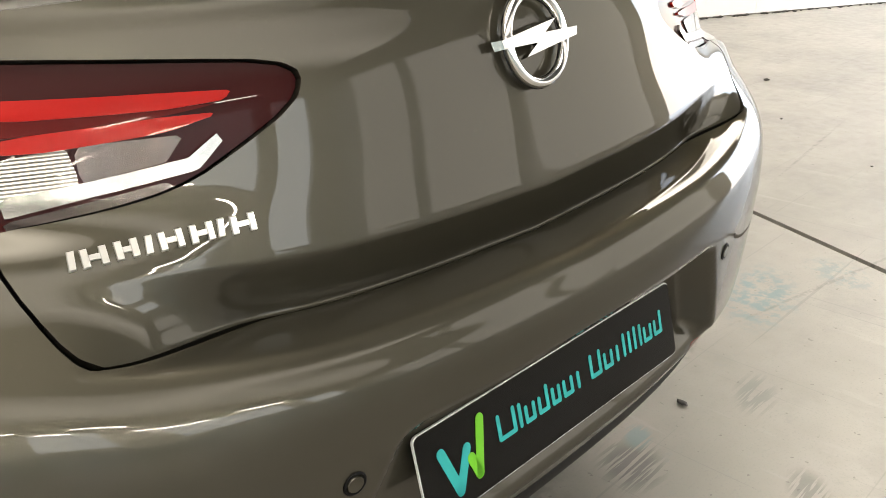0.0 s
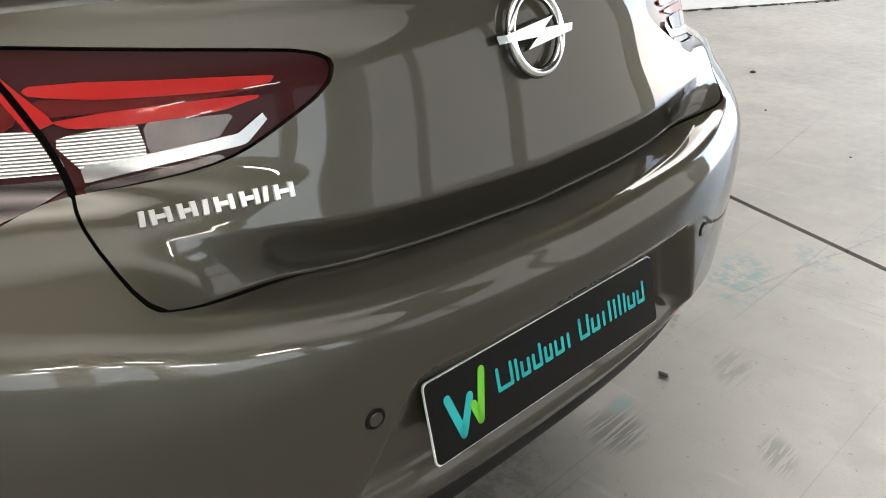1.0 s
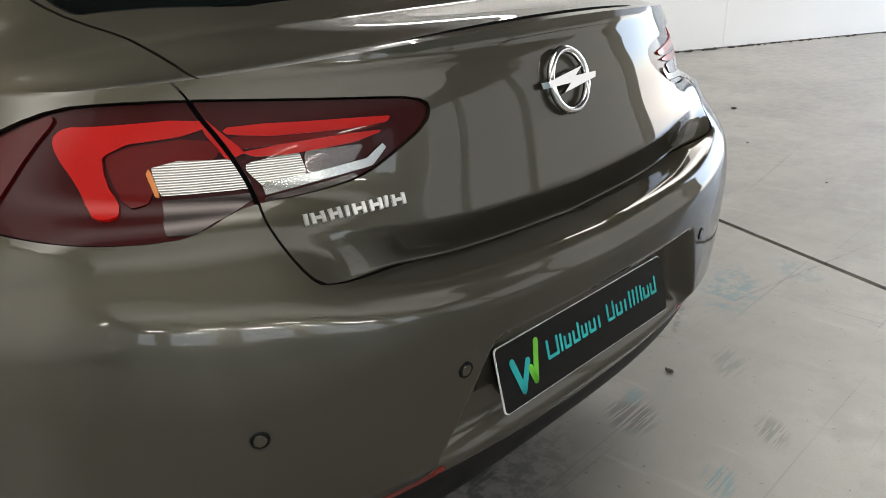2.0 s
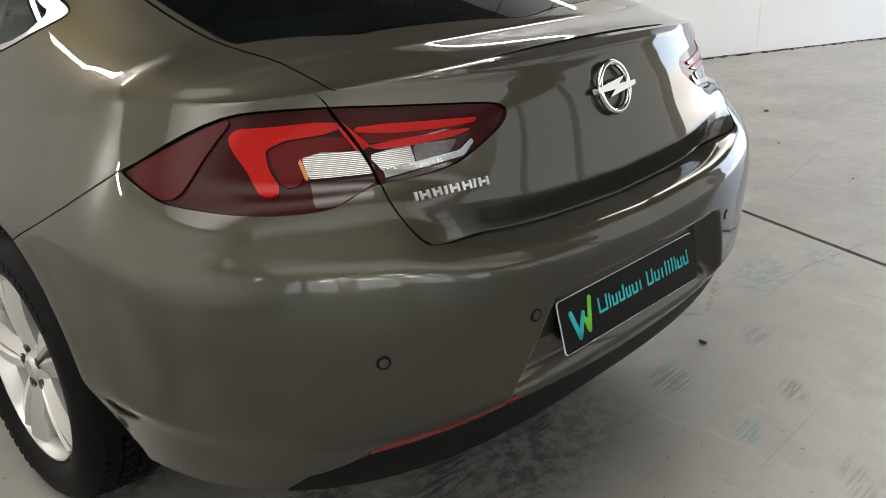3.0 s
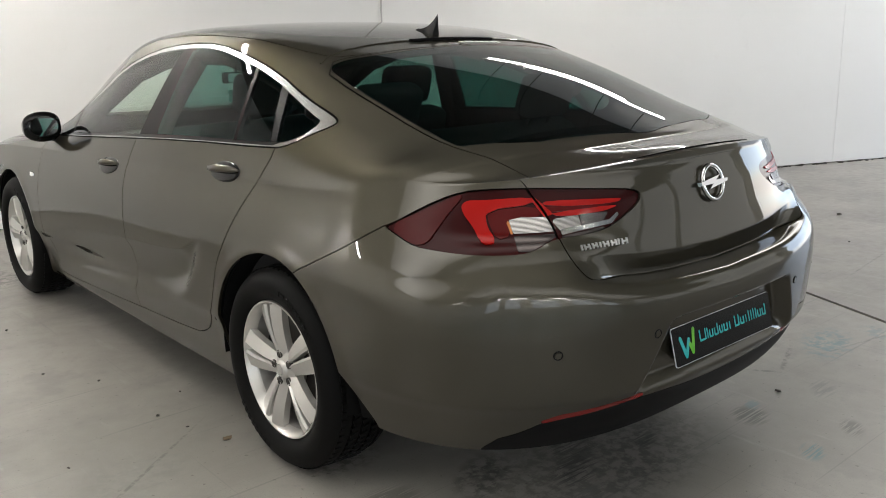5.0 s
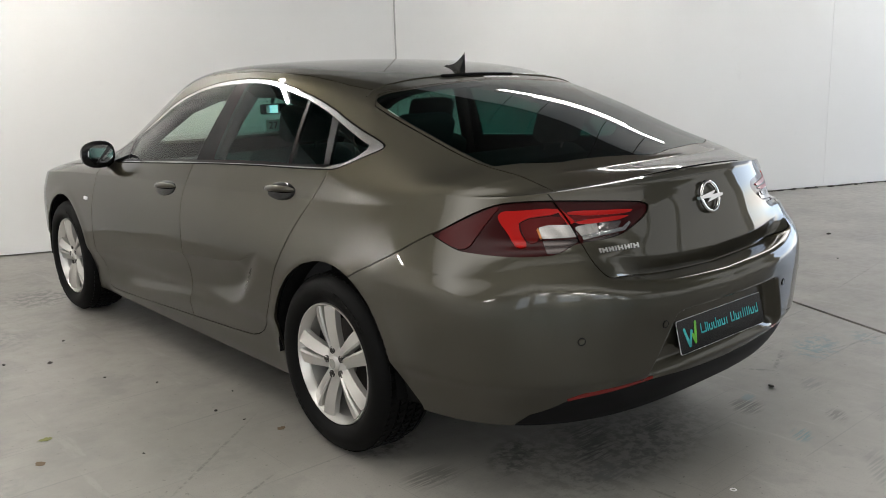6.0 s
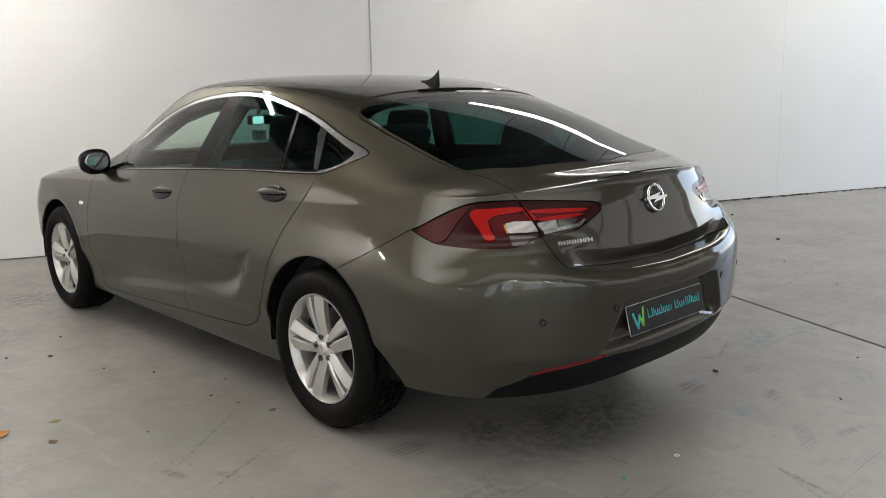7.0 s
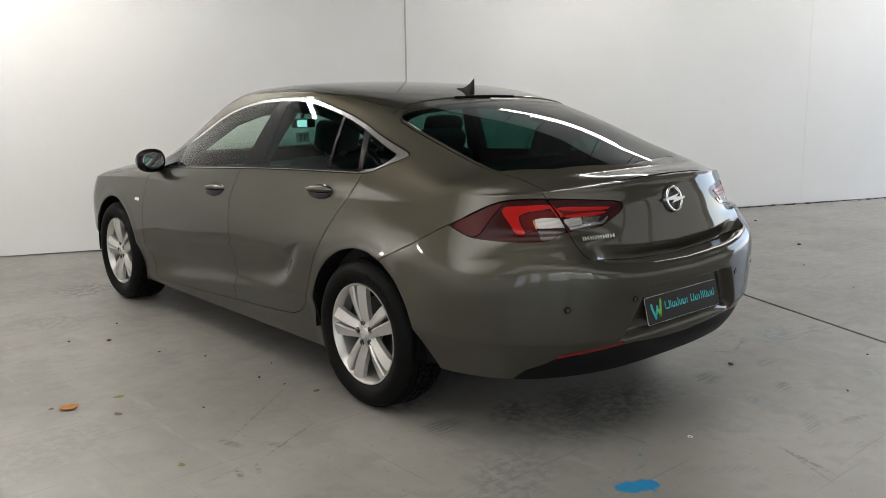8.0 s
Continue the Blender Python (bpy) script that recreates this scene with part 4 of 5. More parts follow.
def make_wheel():
    """Built round the x axis with the outer face towards +x; the hub's face lies at x = 0."""
    wheel = new("wheel", None)
    bm = bmesh.new()
    prof = [(.222, -.015), (.2292, .004), (.2325, .013), (.242, .024), (.262, .034), (.285, .036), (.303, .030), (.318, .018), (.328, .002), (.334, -.016), (.3345, -.03)]
    for gx in (-.045, -.085, -.125, -.165):
        prof += [(.335, gx + .004), (.327, gx + .002), (.327, gx - .004), (.335, gx - .006)]
    prof += [(.333, -.185), (.325, -.20), (.300, -.215), (.25, -.215), (.222, -.20)]
    spin_profile(bm, prof)
    # blocks of the outer tread shoulder
    part("tyre", bm, RUBBER, wheel, "black rubber with moulded sidewall", True)
    bm = bmesh.new()
    for k in range(72):
        a = 2 * math.pi * k / 72
        box(bm, (-.026, -.0095, .3290), (-.004, .0095, .3352), Matrix.Rotation(a, 4, "X"))
        for j, gx in enumerate((-.065, -.105, -.145)):
            box(bm, (gx - .013, -.0105, .3300), (gx + .013, .0095, .3374), Matrix.Rotation(a + .02 * j, 4, "X") @ Matrix.Rotation(.35, 4, "Z"))
    tagged(part("tread", bm, RUBBER, wheel, "black rubber tread blocks"), kind="stuff")
    bm = bmesh.new()
    for k in range(2):
        for j in range(8):
            box(bm, (.0325, -.0085, .276), (.0372, .0085, .293), Matrix.Rotation(math.pi * k + .095 * j - .9, 4, "X"), bevel=.001, segments=1)
    tagged(part("sidewall_marking", bm, RUBBER, wheel, "raised rubber bars"), kind="stuff")
    bm = bmesh.new()
    spin_profile(bm, [(.2295, .002), (.2298, .011), (.2278, .0160), (.2235, .0160), (.2205, .0115), (.2165, .003), (.2085, -.010), (.206, -.02)])
    part("rim", bm, ALLOY, wheel, "silver painted alloy", True)
    bm = bmesh.new()
    spin_profile(bm, [(.206, -.02), (.204, -.03), (.198, -.06), (.195, -.17), (.20, -.2), (.218, -.2)])
    part("rim_barrel", bm, ALLOY_SHADED, wheel, "inside of the rim, in a shaded tone of the alloy", True)
    for k in range(5):
        bm = bmesh.new()
        for s in (-1, 1):
            spoke(bm, s * .0170, .0155, s * .0400, .0290, .034, .2170)
        bmesh.ops.transform(bm, verts=bm.verts, matrix=Matrix.Rotation(radians(12 - 72 * k), 4, "X"))
        part("spoke", bm, ALLOY, wheel, "silver painted twin spoke", True)
    bm = bmesh.new()
    spin_profile(bm, [(.0, .010), (.022, .009), (.028, .006), (.031, .0), (.048, -.004), (.064, -.008), (.068, -.016), (.068, -.05), (.0, -.05)], 48)
    part("hub", bm, ALLOY, wheel, "silver hub with round cap", True)
    bm = bmesh.new()
    spin_profile(bm, [(.0, .0112), (.019, .0112), (.019, .009)], 32)
    part("centre_cap", bm, CHROME, wheel, "chrome cap")
    for k in range(5):
        bm = bmesh.new()
        spin_profile(bm, [(.0, .006), (.007, .006), (.0085, .004), (.0085, -.012)], 6)
        spin_profile(bm, [(.0105, -.008), (.0108, .0035), (.0135, .0035), (.0150, -.008)], 20)
        bmesh.ops.transform(bm, verts=bm.verts, matrix=Matrix.Rotation(radians(72 * k + 12), 4, "X") @ pose(0, 0, .050))
        part("wheel_bolt", bm, STEEL, wheel, "dark steel bolt")
    bm = bmesh.new()
    spin_profile(bm, [(.0, -.075), (.155, -.075), (.155, -.095), (.0, -.095)], 48)
    part("brake_disc", bm, STEEL, wheel, "grey brake disc", True)
    # black disc added as the shade behind the spokes' openings
    bm = bmesh.new()
    spin_profile(bm, [(.0, -.11), (.20, -.11)], 48)
    part("wheel_shade", bm, LINING, wheel, "black disc for the shade inside the wheel")
    return wheel


wheel = make_wheel()
wheel.parent = car
wheel.matrix_basis = pose(-.893, 1.12, .335, 0, 0, 180)
for x, y, rz in ((-.893, 3.949, 180), (.893, 1.12, 0), (.893, 3.949, 0)):
    w = copy_thing(wheel, pose(x, y, .335, 0, 0, rz))
    w.parent = car

# ---- small parts of the car ----
def on_tail(x, z):
    """A place on the tail's skin and its outward normal."""
    p, _, n = LOWER
    d = (p[:, 0] + abs(x)) ** 2 + (p[:, 2] - z) ** 2 + np.where(p[:, 1] > .8, 9, 0)
    i = np.argsort(d)[:4]
    w = 1 / (d[i] + 1e-7)
    w /= w.sum()
    s = np.array((-1 if x > 0 else 1, 1, 1))
    return Vector((p[i] * w[:, None]).sum(0) * s), Vector((n[i] * w[:, None]).sum(0) * s).normalized()


def on_side(y, z, sgn=-1):
    """A place on the flank's skin and its outward normal; sgn: -1 left, 1 right."""
    p, n = np.concatenate([LOWER[0], UPPER[0]]), np.concatenate([LOWER[2], UPPER[2]])
    d = (p[:, 1] - y) ** 2 + (p[:, 2] - z) ** 2 + np.where(np.abs(p[:, 0]) < .5, 9, 0)
    i = np.argsort(d)[:4]
    w = 1 / (d[i] + 1e-7)
    w /= w.sum()
    s = np.array((-sgn, 1, 1))
    return Vector((p[i] * w[:, None]).sum(0) * s), Vector((n[i] * w[:, None]).sum(0) * s).normalized()


def facing(p, n, up=Vector((0, 0, 1)), lift=0.0):
    """A frame on the skin: x along it, y up, z outwards."""
    side = up.cross(n).normalized()
    top = n.cross(side)
    m = Matrix((side, top, n)).transposed().to_4x4()
    return Matrix.Translation(p + n * lift) @ m


def plate_solid(bm, outline, depth, m=Matrix(), bevel=0.0):
    """A flat outline given thickness along z."""
    lo = [bm.verts.new(m @ Vector((x, y, 0))) for x, y in outline]
    inner = outline
    if bevel:
        cx, cy = sum(p[0] for p in outline) / len(outline), sum(p[1] for p in outline) / len(outline)
        inner = [(x + (cx - x) * bevel, y + (cy - y) * bevel) for x, y in outline]
    hi = [bm.verts.new(m @ Vector((x, y, depth))) for x, y in inner]
    k = len(outline)
    bm.faces.new(lo[::-1]), bm.faces.new(hi)
    for i in range(k):
        bm.faces.new((lo[i], lo[(i + 1) % k], hi[(i + 1) % k], hi[i]))


def ring(bm, R, r, m, squash=1.0, n=48, k=10):
    rows = [[bm.verts.new(m @ Vector(((R + r * math.cos(b)) * math.cos(a), (R + r * math.cos(b)) * math.sin(a), r * squash * math.sin(b))))
             for b in [2 * math.pi * j / k for j in range(k)]] for a in [2 * math.pi * i / n for i in range(n)]]
    for i in range(n):
        for j in range(k):
            bm.faces.new((rows[i][j], rows[(i + 1) % n][j], rows[(i + 1) % n][(j + 1) % k], rows[i][(j + 1) % k]))


# emblem: a ring with a bolt across it
p, n = on_tail(0.0, .938)
at = facing(p, n, lift=.006)
emblem = new("emblem", None)
emblem.parent = gate
tagged(emblem, "chrome ring with a bolt across")
bm = bmesh.new()
ring(bm, .0495, .0062, at @ pose(0, 0, .004), 1.0)
part("emblem_ring", bm, CHROME, emblem, "chrome ring", True)
bm = bmesh.new()
R = .0555
bolt = [(-1.36 * R, .09 * R), (.60 * R, .36 * R), (.16 * R, .09 * R), (1.36 * R, .09 * R), (1.30 * R, -.10 * R), (-.60 * R, -.36 * R), (-.16 * R, -.10 * R), (-1.30 * R, -.10 * R)]
plate_solid(bm, bolt, .009, at @ pose(0, 0, .003), .10)
part("emblem_bolt", bm, CHROME, emblem, "chrome bolt")
bm = bmesh.new()
ring(bm, .0495, .0068, at @ pose(0, 0, .0012), .35)
part("emblem_base", bm, GLOSSBLACK, emblem, "black seat of the ring", True)

# the model name, as plain chrome bars
x = -.5345
for w, gap in ((.0060, .0045), (.0205, .0045), (.0185, .0045), (.0060, .0048), (.0205, .0048), (.0205, .0048), (.0060, .0042), (.0225, 0)):
    c = x + w / 2
    p, n = on_tail(c, .8300)
    m = facing(p, n, lift=.0005) @ pose(0, 0, 0, 0, 0, 0)
    bm = bmesh.new()
    h = .0082
    if w < .01:
        plate_solid(bm, [(-w / 2 - .001, -h), (w / 2 - .001, -h), (w / 2 + .001, h), (-w / 2 + .001, h)], .003, m, .12)
    else:
        plate_solid(bm, [(-w / 2, -h), (-w / 2 + .006, -h), (-w / 2 + .006, h), (-w / 2, h)], .003, m, .12)
        plate_solid(bm, [(w / 2 - .006, -h), (w / 2, -h), (w / 2, h), (w / 2 - .006, h)], .003, m, .12)
        plate_solid(bm, [(-w / 2 + .0055, -.0025), (w / 2 - .0055, -.0025), (w / 2 - .0055, .0025), (-w / 2 + .0055, .0025)], .0028, m, .12)
    part("letter_bar", bm, SILVER, gate, "silver bar")
    x += w + gap

# show plate in its hollow
plate = new("show_plate", None)
plate.parent = bumper_ob
tagged(plate, "black plate with teal and green bars")
PL = Matrix.Translation((0, .079, .512)) @ Matrix.Rotation(radians(90 - 14), 4, "X")   # x along, y up, z backwards
def round_rect(w, h, r, n=5):
    pts = []
    for cx, cy, a0 in ((w / 2 - r, h / 2 - r, 0), (-w / 2 + r, h / 2 - r, 90), (-w / 2 + r, -h / 2 + r, 180), (w / 2 - r, -h / 2 + r, 270)):
        pts += [(cx + r * math.cos(radians(a0 + 90 * i / n)), cy + r * math.sin(radians(a0 + 90 * i / n))) for i in range(n + 1)]
    return pts
bm = bmesh.new()
plate_solid(bm, round_rect(.520, .111, .008), .003, PL @ pose(0, 0, -.004))
part("plate_back", bm, WHITE, plate, "white acrylic edge")
bm = bmesh.new()
plate_solid(bm, round_rect(.517, .108, .008), .0012, PL @ pose(0, 0, -.001))
part("plate_face", bm, PLATEBLACK, plate, "glossy black face")
bm = bmesh.new()
box(bm, (-.22, -.045, -.035), (.22, .045, -.004), PL, bevel=.004)
part("plate_holder", bm, BLACK, plate, "black plastic holder")
def stroke(bm, x0, y0, x1, y1, w, m, depth=.0008):
    d = Vector((x1 - x0, y1 - y0, 0)).normalized()
    s = Vector((-d.y, d.x, 0)) * w / 2
    out = []
    for c, a0 in (((x1, y1), -90), ((x0, y0), 90)):
        base = math.degrees(math.atan2(d.y, d.x))
        out += [(c[0] + w / 2 * math.cos(radians(base + a0 + 180 * i / 6)), c[1] + w / 2 * math.sin(radians(base + a0 + 180 * i / 6))) for i in range(7)]
    plate_solid(bm, out, depth, m)
LET = PL @ pose(0, 0, .0004)
bm = bmesh.new()
stroke(bm, -.226, .021, -.207, -.033, .0125, LET)
stroke(bm, -.207, -.033, -.187, .010, .0125, LET)
part("logo_stroke", bm, TEAL, plate, "teal strokes")
bm = bmesh.new()
stroke(bm, -.183, -.004, -.174, -.028, .0125, LET @ pose(0, 0, .0003))
stroke(bm, -.174, -.028, -.160, .034, .0125, LET @ pose(0, 0, .0003))
part("logo_stroke", bm, GREEN, plate, "green strokes")
x = -.136
for kind, w in (("c", .034), ("i", .008), ("x", .022), ("a", .023), ("x", .020), ("x", .023), ("x", .014), (" ", .012), ("c", .027), ("x", .023), ("x", .014), ("a", .013), ("i", .008), ("a", .013), ("i", .008), ("x", .023), ("a", .023)):
    w *= 1.06
    top = {"c": .024, "a": .024, "i": .022, "x": .014, " ": 0}[kind]
    if kind != " ":
        bm = bmesh.new()
        lo, hi, s = -.010, top, .0058
        l, r = x + .0015, x + w - .0015
        if w < .016:
            stroke(bm, (l + r) / 2, lo + .003, (l + r) / 2, hi - .003, s, LET)
        else:
            stroke(bm, l + s / 2, lo + .003, l + s / 2, (hi if kind == "c" else .014) - .003, s, LET)
            stroke(bm, r - s / 2, lo + .003, r - s / 2, hi - .003, s, LET)
            stroke(bm, l + s / 2, lo + .003, r - s / 2, lo + .003, s, LET @ pose(0, 0, .0002))
        part("print_bar", bm, TEAL, plate, "teal bar")
    x += w + .0025

# parking sensors
for x, z in ((-.657, .580), (-.366, .588), (.366, .588), (.657, .580)):
    p, n = on_tail(x, z)
    m = facing(p, n)
    bm = bmesh.new()
    ring(bm, .0115, .0016, m @ pose(0, 0, .0005), 1.0, 32, 8)
    s_ring = part("sensor", bm, BLACK, bumper_ob, "dark sensor ring", True)
    bm = bmesh.new()
    bmesh.ops.create_cone(bm, cap_ends=True, segments=32, radius1=.0098, radius2=.0085, depth=.003, matrix=m @ pose(0, 0, .0012))
    part("sensor_face", bm, PAINT, s_ring, "painted sensor face")

# door handles with their cups
for sgn in (-1, 1):
    for y0, y1, z0, z1 in ((1.650, 1.402, .930, .943), (2.640, 2.415, .863, .878)):
        yc, zc = (y0 + y1) / 2, (z0 + z1) / 2
        p, n = on_side(yc, zc, sgn)
        along = Vector((0, y1 - y0, z1 - z0)).normalized()
        up = n.cross(along).normalized()
        if up.z < 0:
            up = -up
        m = Matrix((along, up, n)).transposed().to_4x4()
        m.translation = p
        handle = new("door_handle", None)
        handle.parent = car
        # the hollow's shade is put in as a gloss black oval
        bm = bmesh.new()
        r = bmesh.ops.create_uvsphere(bm, u_segments=32, v_segments=12, radius=1.0)
        bmesh.ops.transform(bm, verts=bm.verts, matrix=m @ Matrix.Translation((0, -.004, -.003)) @ Matrix.Diagonal((.118, .040, .0085, 1)))
        part("cup_shade", bm, GLOSSBLACK, handle, "gloss black oval for the shaded hollow behind the grip", True)
        bm = bmesh.new()
        rows = []
        for i in range(17):
            t = i / 16
            a = -.112 + .224 * t
            bulge = math.sin(math.pi * t) ** .55
            h, d = .005 + .0085 * bulge, .002 + .024 * math.sin(math.pi * t) ** .8
            rows.append([bm.verts.new(m @ Vector((a, .004 + h * math.cos(b), d + (.004 + .006 * bulge) * math.sin(b)))) for b in [2 * math.pi * j / 12 for j in range(12)]])
        for ra, rb in zip(rows, rows[1:]):
            for j in range(12):
                bm.faces.new((ra[j], ra[(j + 1) % 12], rb[(j + 1) % 12], rb[j]))
        bm.faces.new(rows[0]), bm.faces.new(rows[-1])
        part("grip", bm, PAINT, handle, "painted grip", True)

# door mirrors
for sgn in (-1, 1):
    mirror = new("door_mirror", None)
    mirror.parent = car
    bm = bmesh.new()
    rows = []
    for i in range(13):
        t = i / 12
        a = math.pi * t
        ry = math.sin(a) ** .6
        rows.append([bm.verts.new((sgn * (.905 - .088 * math.cos(a)), 3.30 + (.075 if math.cos(b) > 0 else .035) * math.cos(b) * ry, .988 + .078 * (1 - .10 * t) * math.sin(b) * ry)) for b in [2 * math.pi * j / 24 for j in range(24)]])
    for ra, rb in zip(rows, rows[1:]):
        for j in range(24):
            bm.faces.new((ra[j], ra[(j + 1) % 24], rb[(j + 1) % 24], rb[j]))
    part("mirror_shell", bm, GLOSSBLACK, mirror, "glossy dark shell", True)
    bm = bmesh.new()
    rows = [(.910 + .068 * math.cos(a), .994 + .050 * math.sin(a)) for a in [2 * math.pi * j / 32 for j in range(32)]]
    f = bm.faces.new([bm.verts.new((sgn * x, 3.246 - (x - .890) * .12 + (z - .998) * .10, z)) for x, z in rows])
    r = bmesh.ops.extrude_face_region(bm, geom=[f])
    bmesh.ops.translate(bm, verts=[v for v in r["geom"] if isinstance(v, bmesh.types.BMVert)], vec=(0, .01, 0))
    part("mirror_glass", bm, MIRROR, mirror, "mirror glass")
    bm = bmesh.new()
    tube(bm, [(sgn * .82, 3.34, .925), (sgn * .85, 3.33, .935), (sgn * .88, 3.325, .950)], [.024, .022, .03], 12)
    part("mirror_foot", bm, BLACK, mirror, "black foot", True)

# side repeater
for sgn in (-1, 1):
    p, n = on_side(3.545, .730, sgn)
    bm = bmesh.new()
    plate_solid(bm, round_rect(.060, .022, .006), .004, facing(p, n, lift=-.0005), .08)
    part("wing_badge", bm, CHROME, car, "chrome badge on the wing")

# roof aerial, high brake lamp, wing line at the roof's end
bm = bmesh.new()
secs = []
for t in [i / 10 for i in range(11)]:
    y = 1.465 - .105 * t
    h = .070 * t ** 2.0 + .010
    w = .026 * (1 - .5 * t) + .004
    zb = float(roof(y)) - .004
    secs.append([bm.verts.new(q) for q in ((-w, y, zb), (-w * .35, y - .01 * t, zb + h * .55), (0, y - .015 * t, zb + h), (w * .35, y - .01 * t, zb + h * .55), (w, y, zb))])
for a, b in zip(secs, secs[1:]):
    for j in range(4):
        bm.faces.new((a[j], a[j + 1], b[j + 1], b[j]))
bm.faces.new(secs[0]), bm.faces.new(secs[-1])
part("aerial", bm, BLACK, car, "black shark-fin aerial", True)
def on_top(x, y):
    p, _, n = UPPER
    d = (p[:, 0] + abs(x)) ** 2 + (p[:, 1] - y) ** 2
    i = np.argsort(d)[:4]
    w = 1 / (d[i] + 1e-7)
    w /= w.sum()
    s = np.array((-1 if x > 0 else 1, 1, 1))
    return Vector((p[i] * w[:, None]).sum(0) * s), Vector((n[i] * w[:, None]).sum(0) * s).normalized()
bm = bmesh.new()
pts = []
for i in range(13):
    x = -.20 + .40 * i / 12
    p, n = on_top(x, 1.272 - .15 * x * x)
    pts.append(p + n * .002)
tube(bm, pts, .009, 8)
part("brake_lamp", bm, GLOSSBLACK, gate, "black high brake lamp strip", True)
bm = bmesh.new()
pts = []
for i in range(33):
    x = -.60 + 1.20 * i / 32
    p, n = on_top(x, 1.283 - .10 * x * x)
    pts.append(p + n * .0005)
tube(bm, pts, .004, 8)
part("roof_edge", bm, PAINT, gate, "edge of the roof over the glass", True)
# stickers at the top of the rear window
for i in range(8):
    x = .02 + .026 * i
    p, n = on_top(x, 1.236 - .02 * x)
    bm = bmesh.new()
    plate_solid(bm, round_rect(.018, .020, .003, 2), .0008, facing(p, n, Vector((0, 1, 0)), .0008))
    part("window_print", bm, WHITE, gate, "white printed bar")

# ---- cabin ----
def seat(x, y, wide, lean, rest_heads):
    s = new("seat", None)
    s.parent = car
    tagged(s, "dark cloth seat")
    bm = bmesh.new()
    box(bm, (x - wide / 2, y + .02, .40), (x + wide / 2, y + .55, .56), bevel=.05, segments=3)
    part("cushion", bm, CLOTH, s, "", True)
    bm = bmesh.new()
    box(bm, (-wide / 2, -.07, 0), (wide / 2, .07, .56), pose(x, y, .50, lean, 0, 0), bevel=.055, segments=3)
    part("backrest", bm, CLOTH, s, "", True)
    for hx in rest_heads:
        bm = bmesh.new()
        box(bm, (-.13, -.055, .60), (.13, .045, .77), pose(x + hx, y, .50, lean, 0, 0), bevel=.045, segments=3)
        part("head_restraint", bm, CLOTH, s, "", True)
        for q in (-.06, .06):
            bm = bmesh.new()
            tube(bm, [(q, -.005, .53), (q, -.005, .63)], .006, 8)
            bmesh.ops.transform(bm, verts=bm.verts, matrix=pose(x + hx, y, .50, lean, 0, 0))
            part("restraint_post", bm, STEEL, s, "steel post")

seat(-.38, 2.22, .52, 16, (0,))
seat(.38, 2.22, .52, 16, (0,))
seat(0, 1.42, 1.24, 22, (-.40, .40))
bm = bmesh.new()
box(bm, (-.62, .62, .955), (.62, 1.26, .975), bevel=.006)
part("parcel_shelf", bm, CLOTH, car, "black parcel shelf")
bm = bmesh.new()
pts = []
for i in range(25):
    x = -.55 + 1.10 * i / 24
    pts.append((x, .60 + .10 * (1 - (x / .55) ** 2), 1.025 + .022 * (1 - (x / .55) ** 2)))
tube(bm, pts, .013, 8)
part("inner_gate_trim", bm, GLOSSBLACK, gate, "black inner trim of the tailgate", True)
bm = bmesh.new()
box(bm, (-.78, 3.02, .60), (.78, 3.70, .90), bevel=.07, segments=4)
box(bm, (.20, 2.98, .84), (.58, 3.20, .955), bevel=.05, segments=3)
part("dashboard", bm, CLOTH, car, "dark dashboard", True)
bm = bmesh.new()
ring(bm, .18, .015, pose(.38, 2.88, .86, 68, 0, 0))
part("steering_wheel", bm, CLOTH, car, "black steering wheel", True)
bm = bmesh.new()
box(bm, (-.70, 1.15, .22), (.70, 3.6, .30), bevel=.02)
part("cabin_floor", bm, CLOTH, car, "dark carpet")
for sgn in (-1, 1):
    bm = bmesh.new()
    box(bm, (sgn * .80 - .03, 1.2, .30), (sgn * .80 + .03, 3.3, .90), bevel=.02)
    part("door_card", bm, CLOTH, car, "dark inner door trim", True)
for sgn in (-1, 1):
    for nm, line, r in (("roof_pillar_trim", [(3.36, .955), (3.17, 1.05), (2.98, 1.138), (2.68, 1.262), (2.40, 1.328), (2.12, 1.352), (1.87, 1.348), (1.60, 1.298), (1.40, 1.247), (1.20, 1.175)], .036),
                        ("middle_pillar_trim", [(2.19, .95), (2.16, 1.10), (2.12, 1.22), (2.08, 1.33)], .034)):
        pts = []
        for y, z in line:
            p, n = on_side(y, z, sgn)
            pts.append(p - n * (r + .018))
        bm = bmesh.new()
        tube(bm, pts, r, 12)
        part(nm, bm, LINING, car, "dark inner trim", True)
inner = new("rear_view_mirror", None)
inner.parent = car
tagged(inner, "rear view mirror")
bm = bmesh.new()
box(bm, (-.085, 2.955, 1.162), (.085, 2.985, 1.220), bevel=.012)
part("mirror_shell", bm, BLACK, inner, "black shell", True)
bm = bmesh.new()
plate_solid(bm, round_rect(.150, .045, .012), .002, Matrix.Translation((0, 2.953, 1.191)) @ Matrix.Rotation(radians(90), 4, "X") @ pose(0, 0, 0, 0, 14, 0))
part("mirror_glass", bm, MIRROR, inner, "mirror glass")
bm = bmesh.new()
tube(bm, [(0, 2.98, 1.20), (0, 2.985, 1.23), (0, 2.965, 1.262)], .012, 8)
part("mirror_stalk", bm, BLACK, inner, "black stalk")
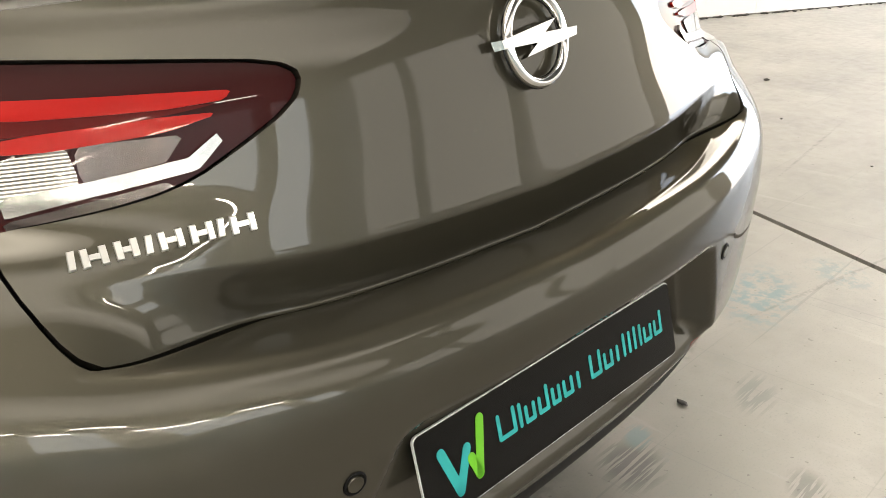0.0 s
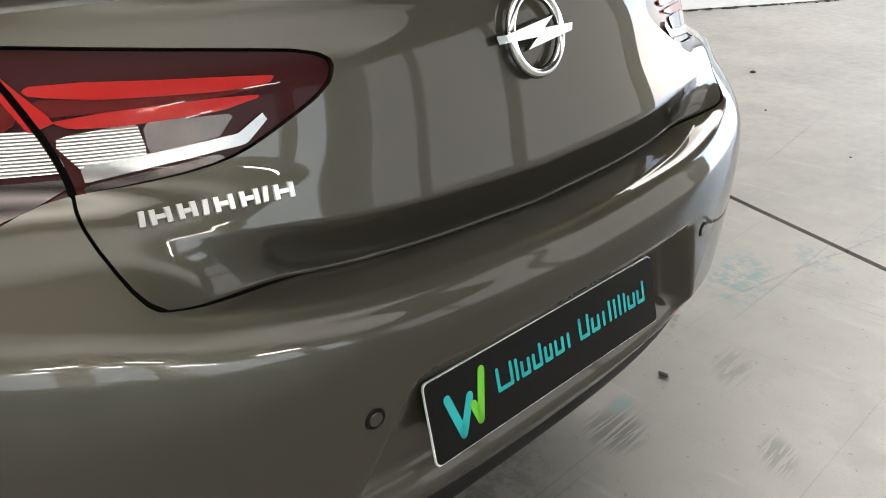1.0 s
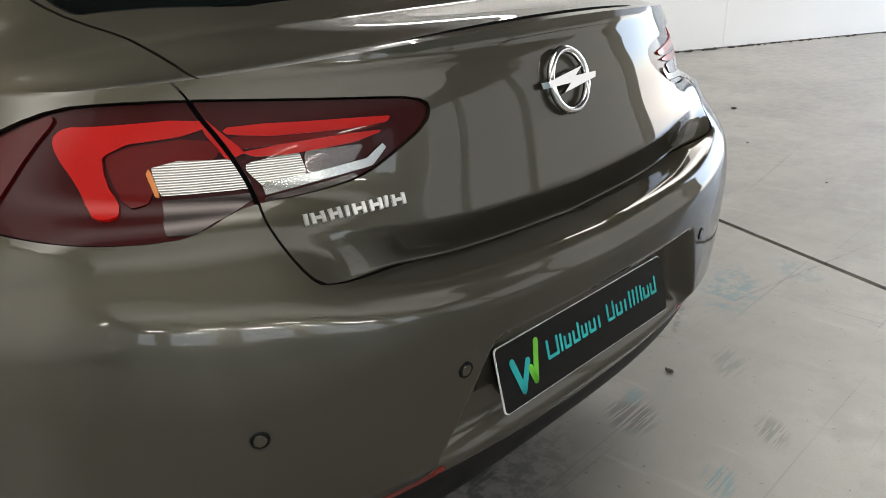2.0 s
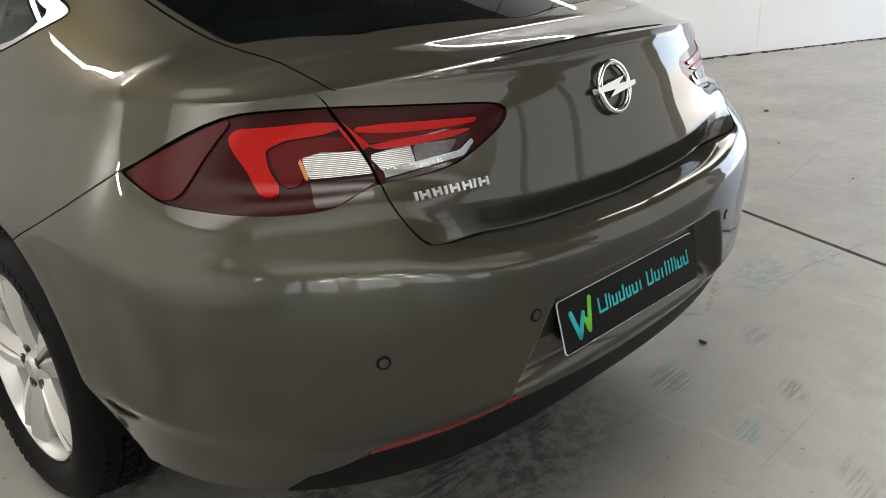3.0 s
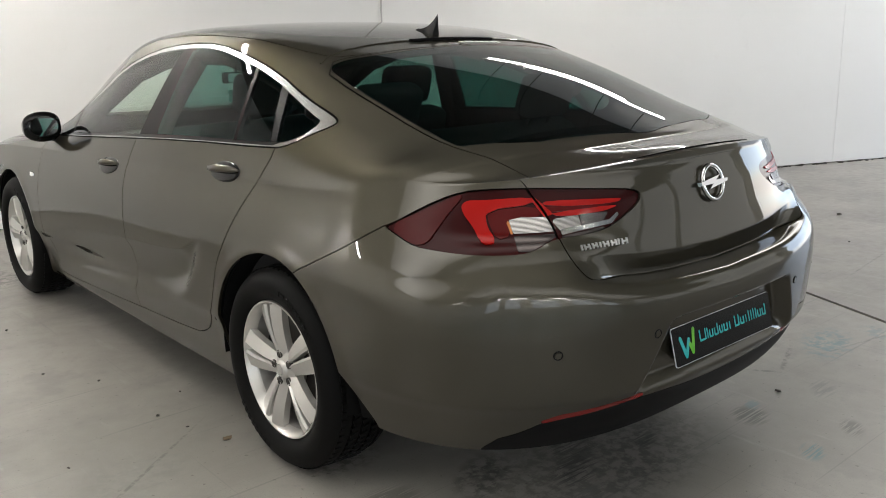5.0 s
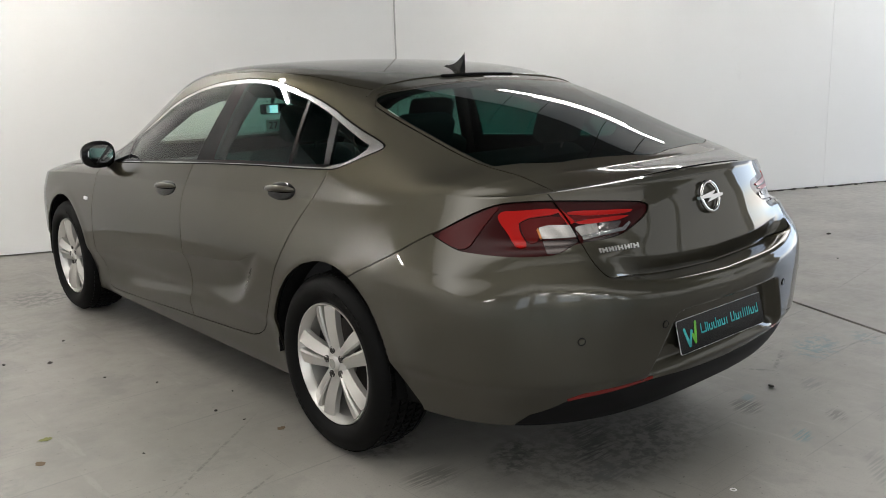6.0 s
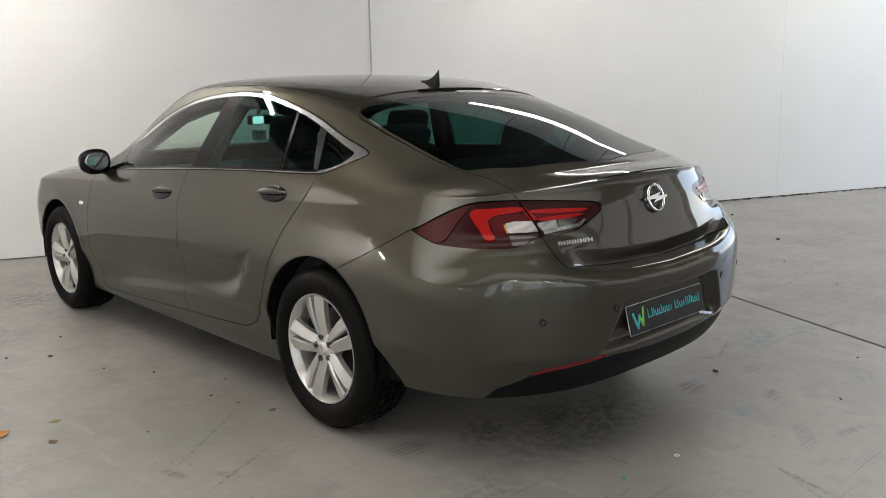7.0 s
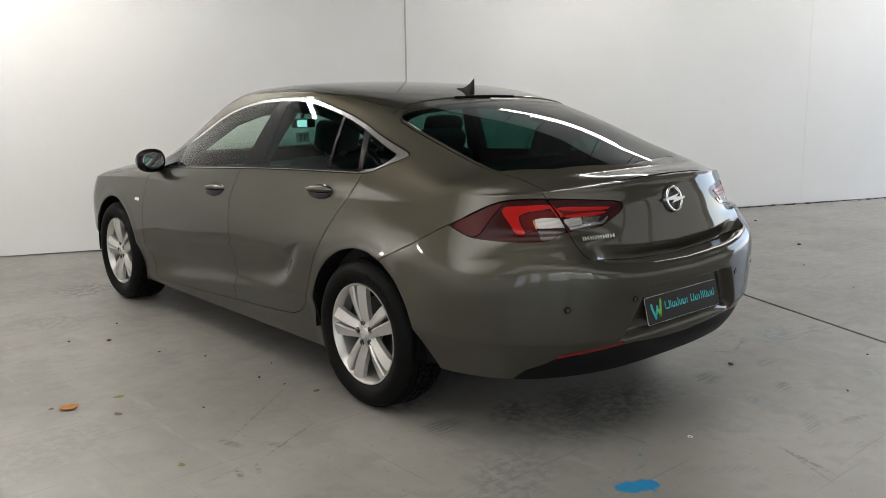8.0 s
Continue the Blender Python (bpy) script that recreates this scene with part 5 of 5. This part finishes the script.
# numbered card that hangs below the mirror
card = new("number_card", None)
card.parent = car
tagged(card, "pale green card with a black number")
CM = Matrix.Translation((0, 2.99, 1.095)) @ Matrix.Rotation(radians(-14), 4, "Z") @ Matrix.Rotation(radians(90), 4, "X")
bm = bmesh.new()
plate_solid(bm, round_rect(.088, .066, .005), .001, CM)
part("card", bm, CARD, card, "pale green card")
txt = bpy.data.curves.new("digits", "FONT")
txt.body, txt.size, txt.align_x, txt.align_y = "27", .056, "CENTER", "CENTER"
txt.extrude = .0005
txt.materials.append(BLACK)
t_ob = new("digits", txt)
t_ob.parent = card
t_ob.matrix_basis = CM @ pose(0, 0, .0022)

# ---- loose things on the floor ----
rnd = random.Random(5)
def leaf(x, y, size, turn, material, label, curl=.3):
    bm = bmesh.new()
    n = 9
    left, right, mid = [], [], []
    for i in range(n):
        t = i / (n - 1)
        w = .34 * math.sin(math.pi * t ** .8) * (1 + .25 * math.sin(t * 19))
        z = curl * .5 * (t - .5) ** 2
        mid.append(bm.verts.new((t - .5, 0, z)))
        left.append(bm.verts.new((t - .5, w, z + curl * .35 * w)))
        right.append(bm.verts.new((t - .5, -w, z + curl * .2 * w)))
    for i in range(n - 1):
        for a, b in ((left, mid), (mid, right)):
            bm.faces.new((a[i], a[i + 1], b[i + 1], b[i]))
    r = bmesh.ops.extrude_face_region(bm, geom=bm.faces[:])
    bmesh.ops.translate(bm, verts=[v for v in r["geom"] if isinstance(v, bmesh.types.BMVert)], vec=(0, 0, .015))
    low = min(v.co.z for v in bm.verts)
    bmesh.ops.translate(bm, verts=bm.verts, vec=(0, 0, -low))
    bmesh.ops.transform(bm, verts=bm.verts, matrix=pose(x, y, .0005, 0, 0, turn) @ Matrix.Scale(size, 4))
    return tagged(part("leaf", bm, material, None, label, True), category="leaf")

leaf(-1.900, 2.012, .095, 10, LEAF_ORANGE, "dry orange leaf lying on the floor", .8)
leaf(-1.965, 2.06, .035, 60, LEAF_BROWN, "small brown leaf lying on the floor")
leaf(-1.683, 2.003, .055, 170, LEAF_GREEN, "dull green leaf lying on the floor")
leaf(-1.786, 1.094, .040, 80, LEAF_GREEN, "small yellow green leaf on the floor", .6)
leaf(-.957, 1.432, .042, 20, LEAF_BROWN, "curled brown leaf beside the rear wheel", .6)
leaf(-1.765, 1.79, .050, 100, LEAF_BROWN, "narrow brown leaf lying on the floor", .2)

def crumb(x, y, size, material=None, label="dark crumb of dirt on the floor"):
    bm = bmesh.new()
    bmesh.ops.create_icosphere(bm, subdivisions=1, radius=1)
    for v in bm.verts:
        v.co *= rnd.uniform(.7, 1.2)
    low = min(v.co.z for v in bm.verts)
    bmesh.ops.transform(bm, verts=bm.verts, matrix=pose(x, y, 0, 0, 0, rnd.uniform(0, 180)) @ Matrix.Diagonal((size, size * .6, size * .4, 1)) @ Matrix.Translation((0, 0, -low)))
    return tagged(part("crumb", bm, material or GRIT, None, label), category="debris", group="crumbs on the floor")

for x, y, s in ((.797, .303, .014), (-1.062, 1.79, .012), (-1.37, 2.967, .016), (.83, -.271, .011), (-1.10, 2.30, .010), (-1.25, 2.55, .009), (-1.45, 1.60, .008), (-1.20, 3.30, .012),
                (4.21, 1.64, .02), (2.6, 1.9, .012), (1.9, 1.0, .009), (1.45, -.10, .008), (-.90, 1.95, .008), (-1.02, 1.62, .007), (-1.55, 3.1, .012), (3.4, 1.2, .012), (2.9, .6, .010), (5.2, 2.6, .02)):
    crumb(x, y, s)
bm = bmesh.new()
ring(bm, .0085, .0032, pose(-.148, -.070, .0014), .4, 24, 8)
tagged(part("washer", bm, WHITE, None, "small white plastic washer lying on the floor", True), category="debris")
# litter along the foot of the back wall
bm = bmesh.new()
for i in range(140):
    a = rnd.uniform(5.2, 11.5) if i % 3 else rnd.uniform(7.6, 8.8)
    s = rnd.uniform(.004, .016)
    r = bmesh.ops.create_icosphere(bm, subdivisions=1, radius=1)
    bmesh.ops.transform(bm, verts=r["verts"], matrix=pose(a, -rnd.uniform(.004, .05), s * .5, 0, 0, rnd.uniform(0, 180)) @ Matrix.Diagonal((s * rnd.uniform(1, 3), s, s * .55, 1)))
tagged(part("wall_litter", bm, GRIT, None, "dark dirt along the foot of the wall"), category="dirt", kind="stuff").matrix_world = HALL
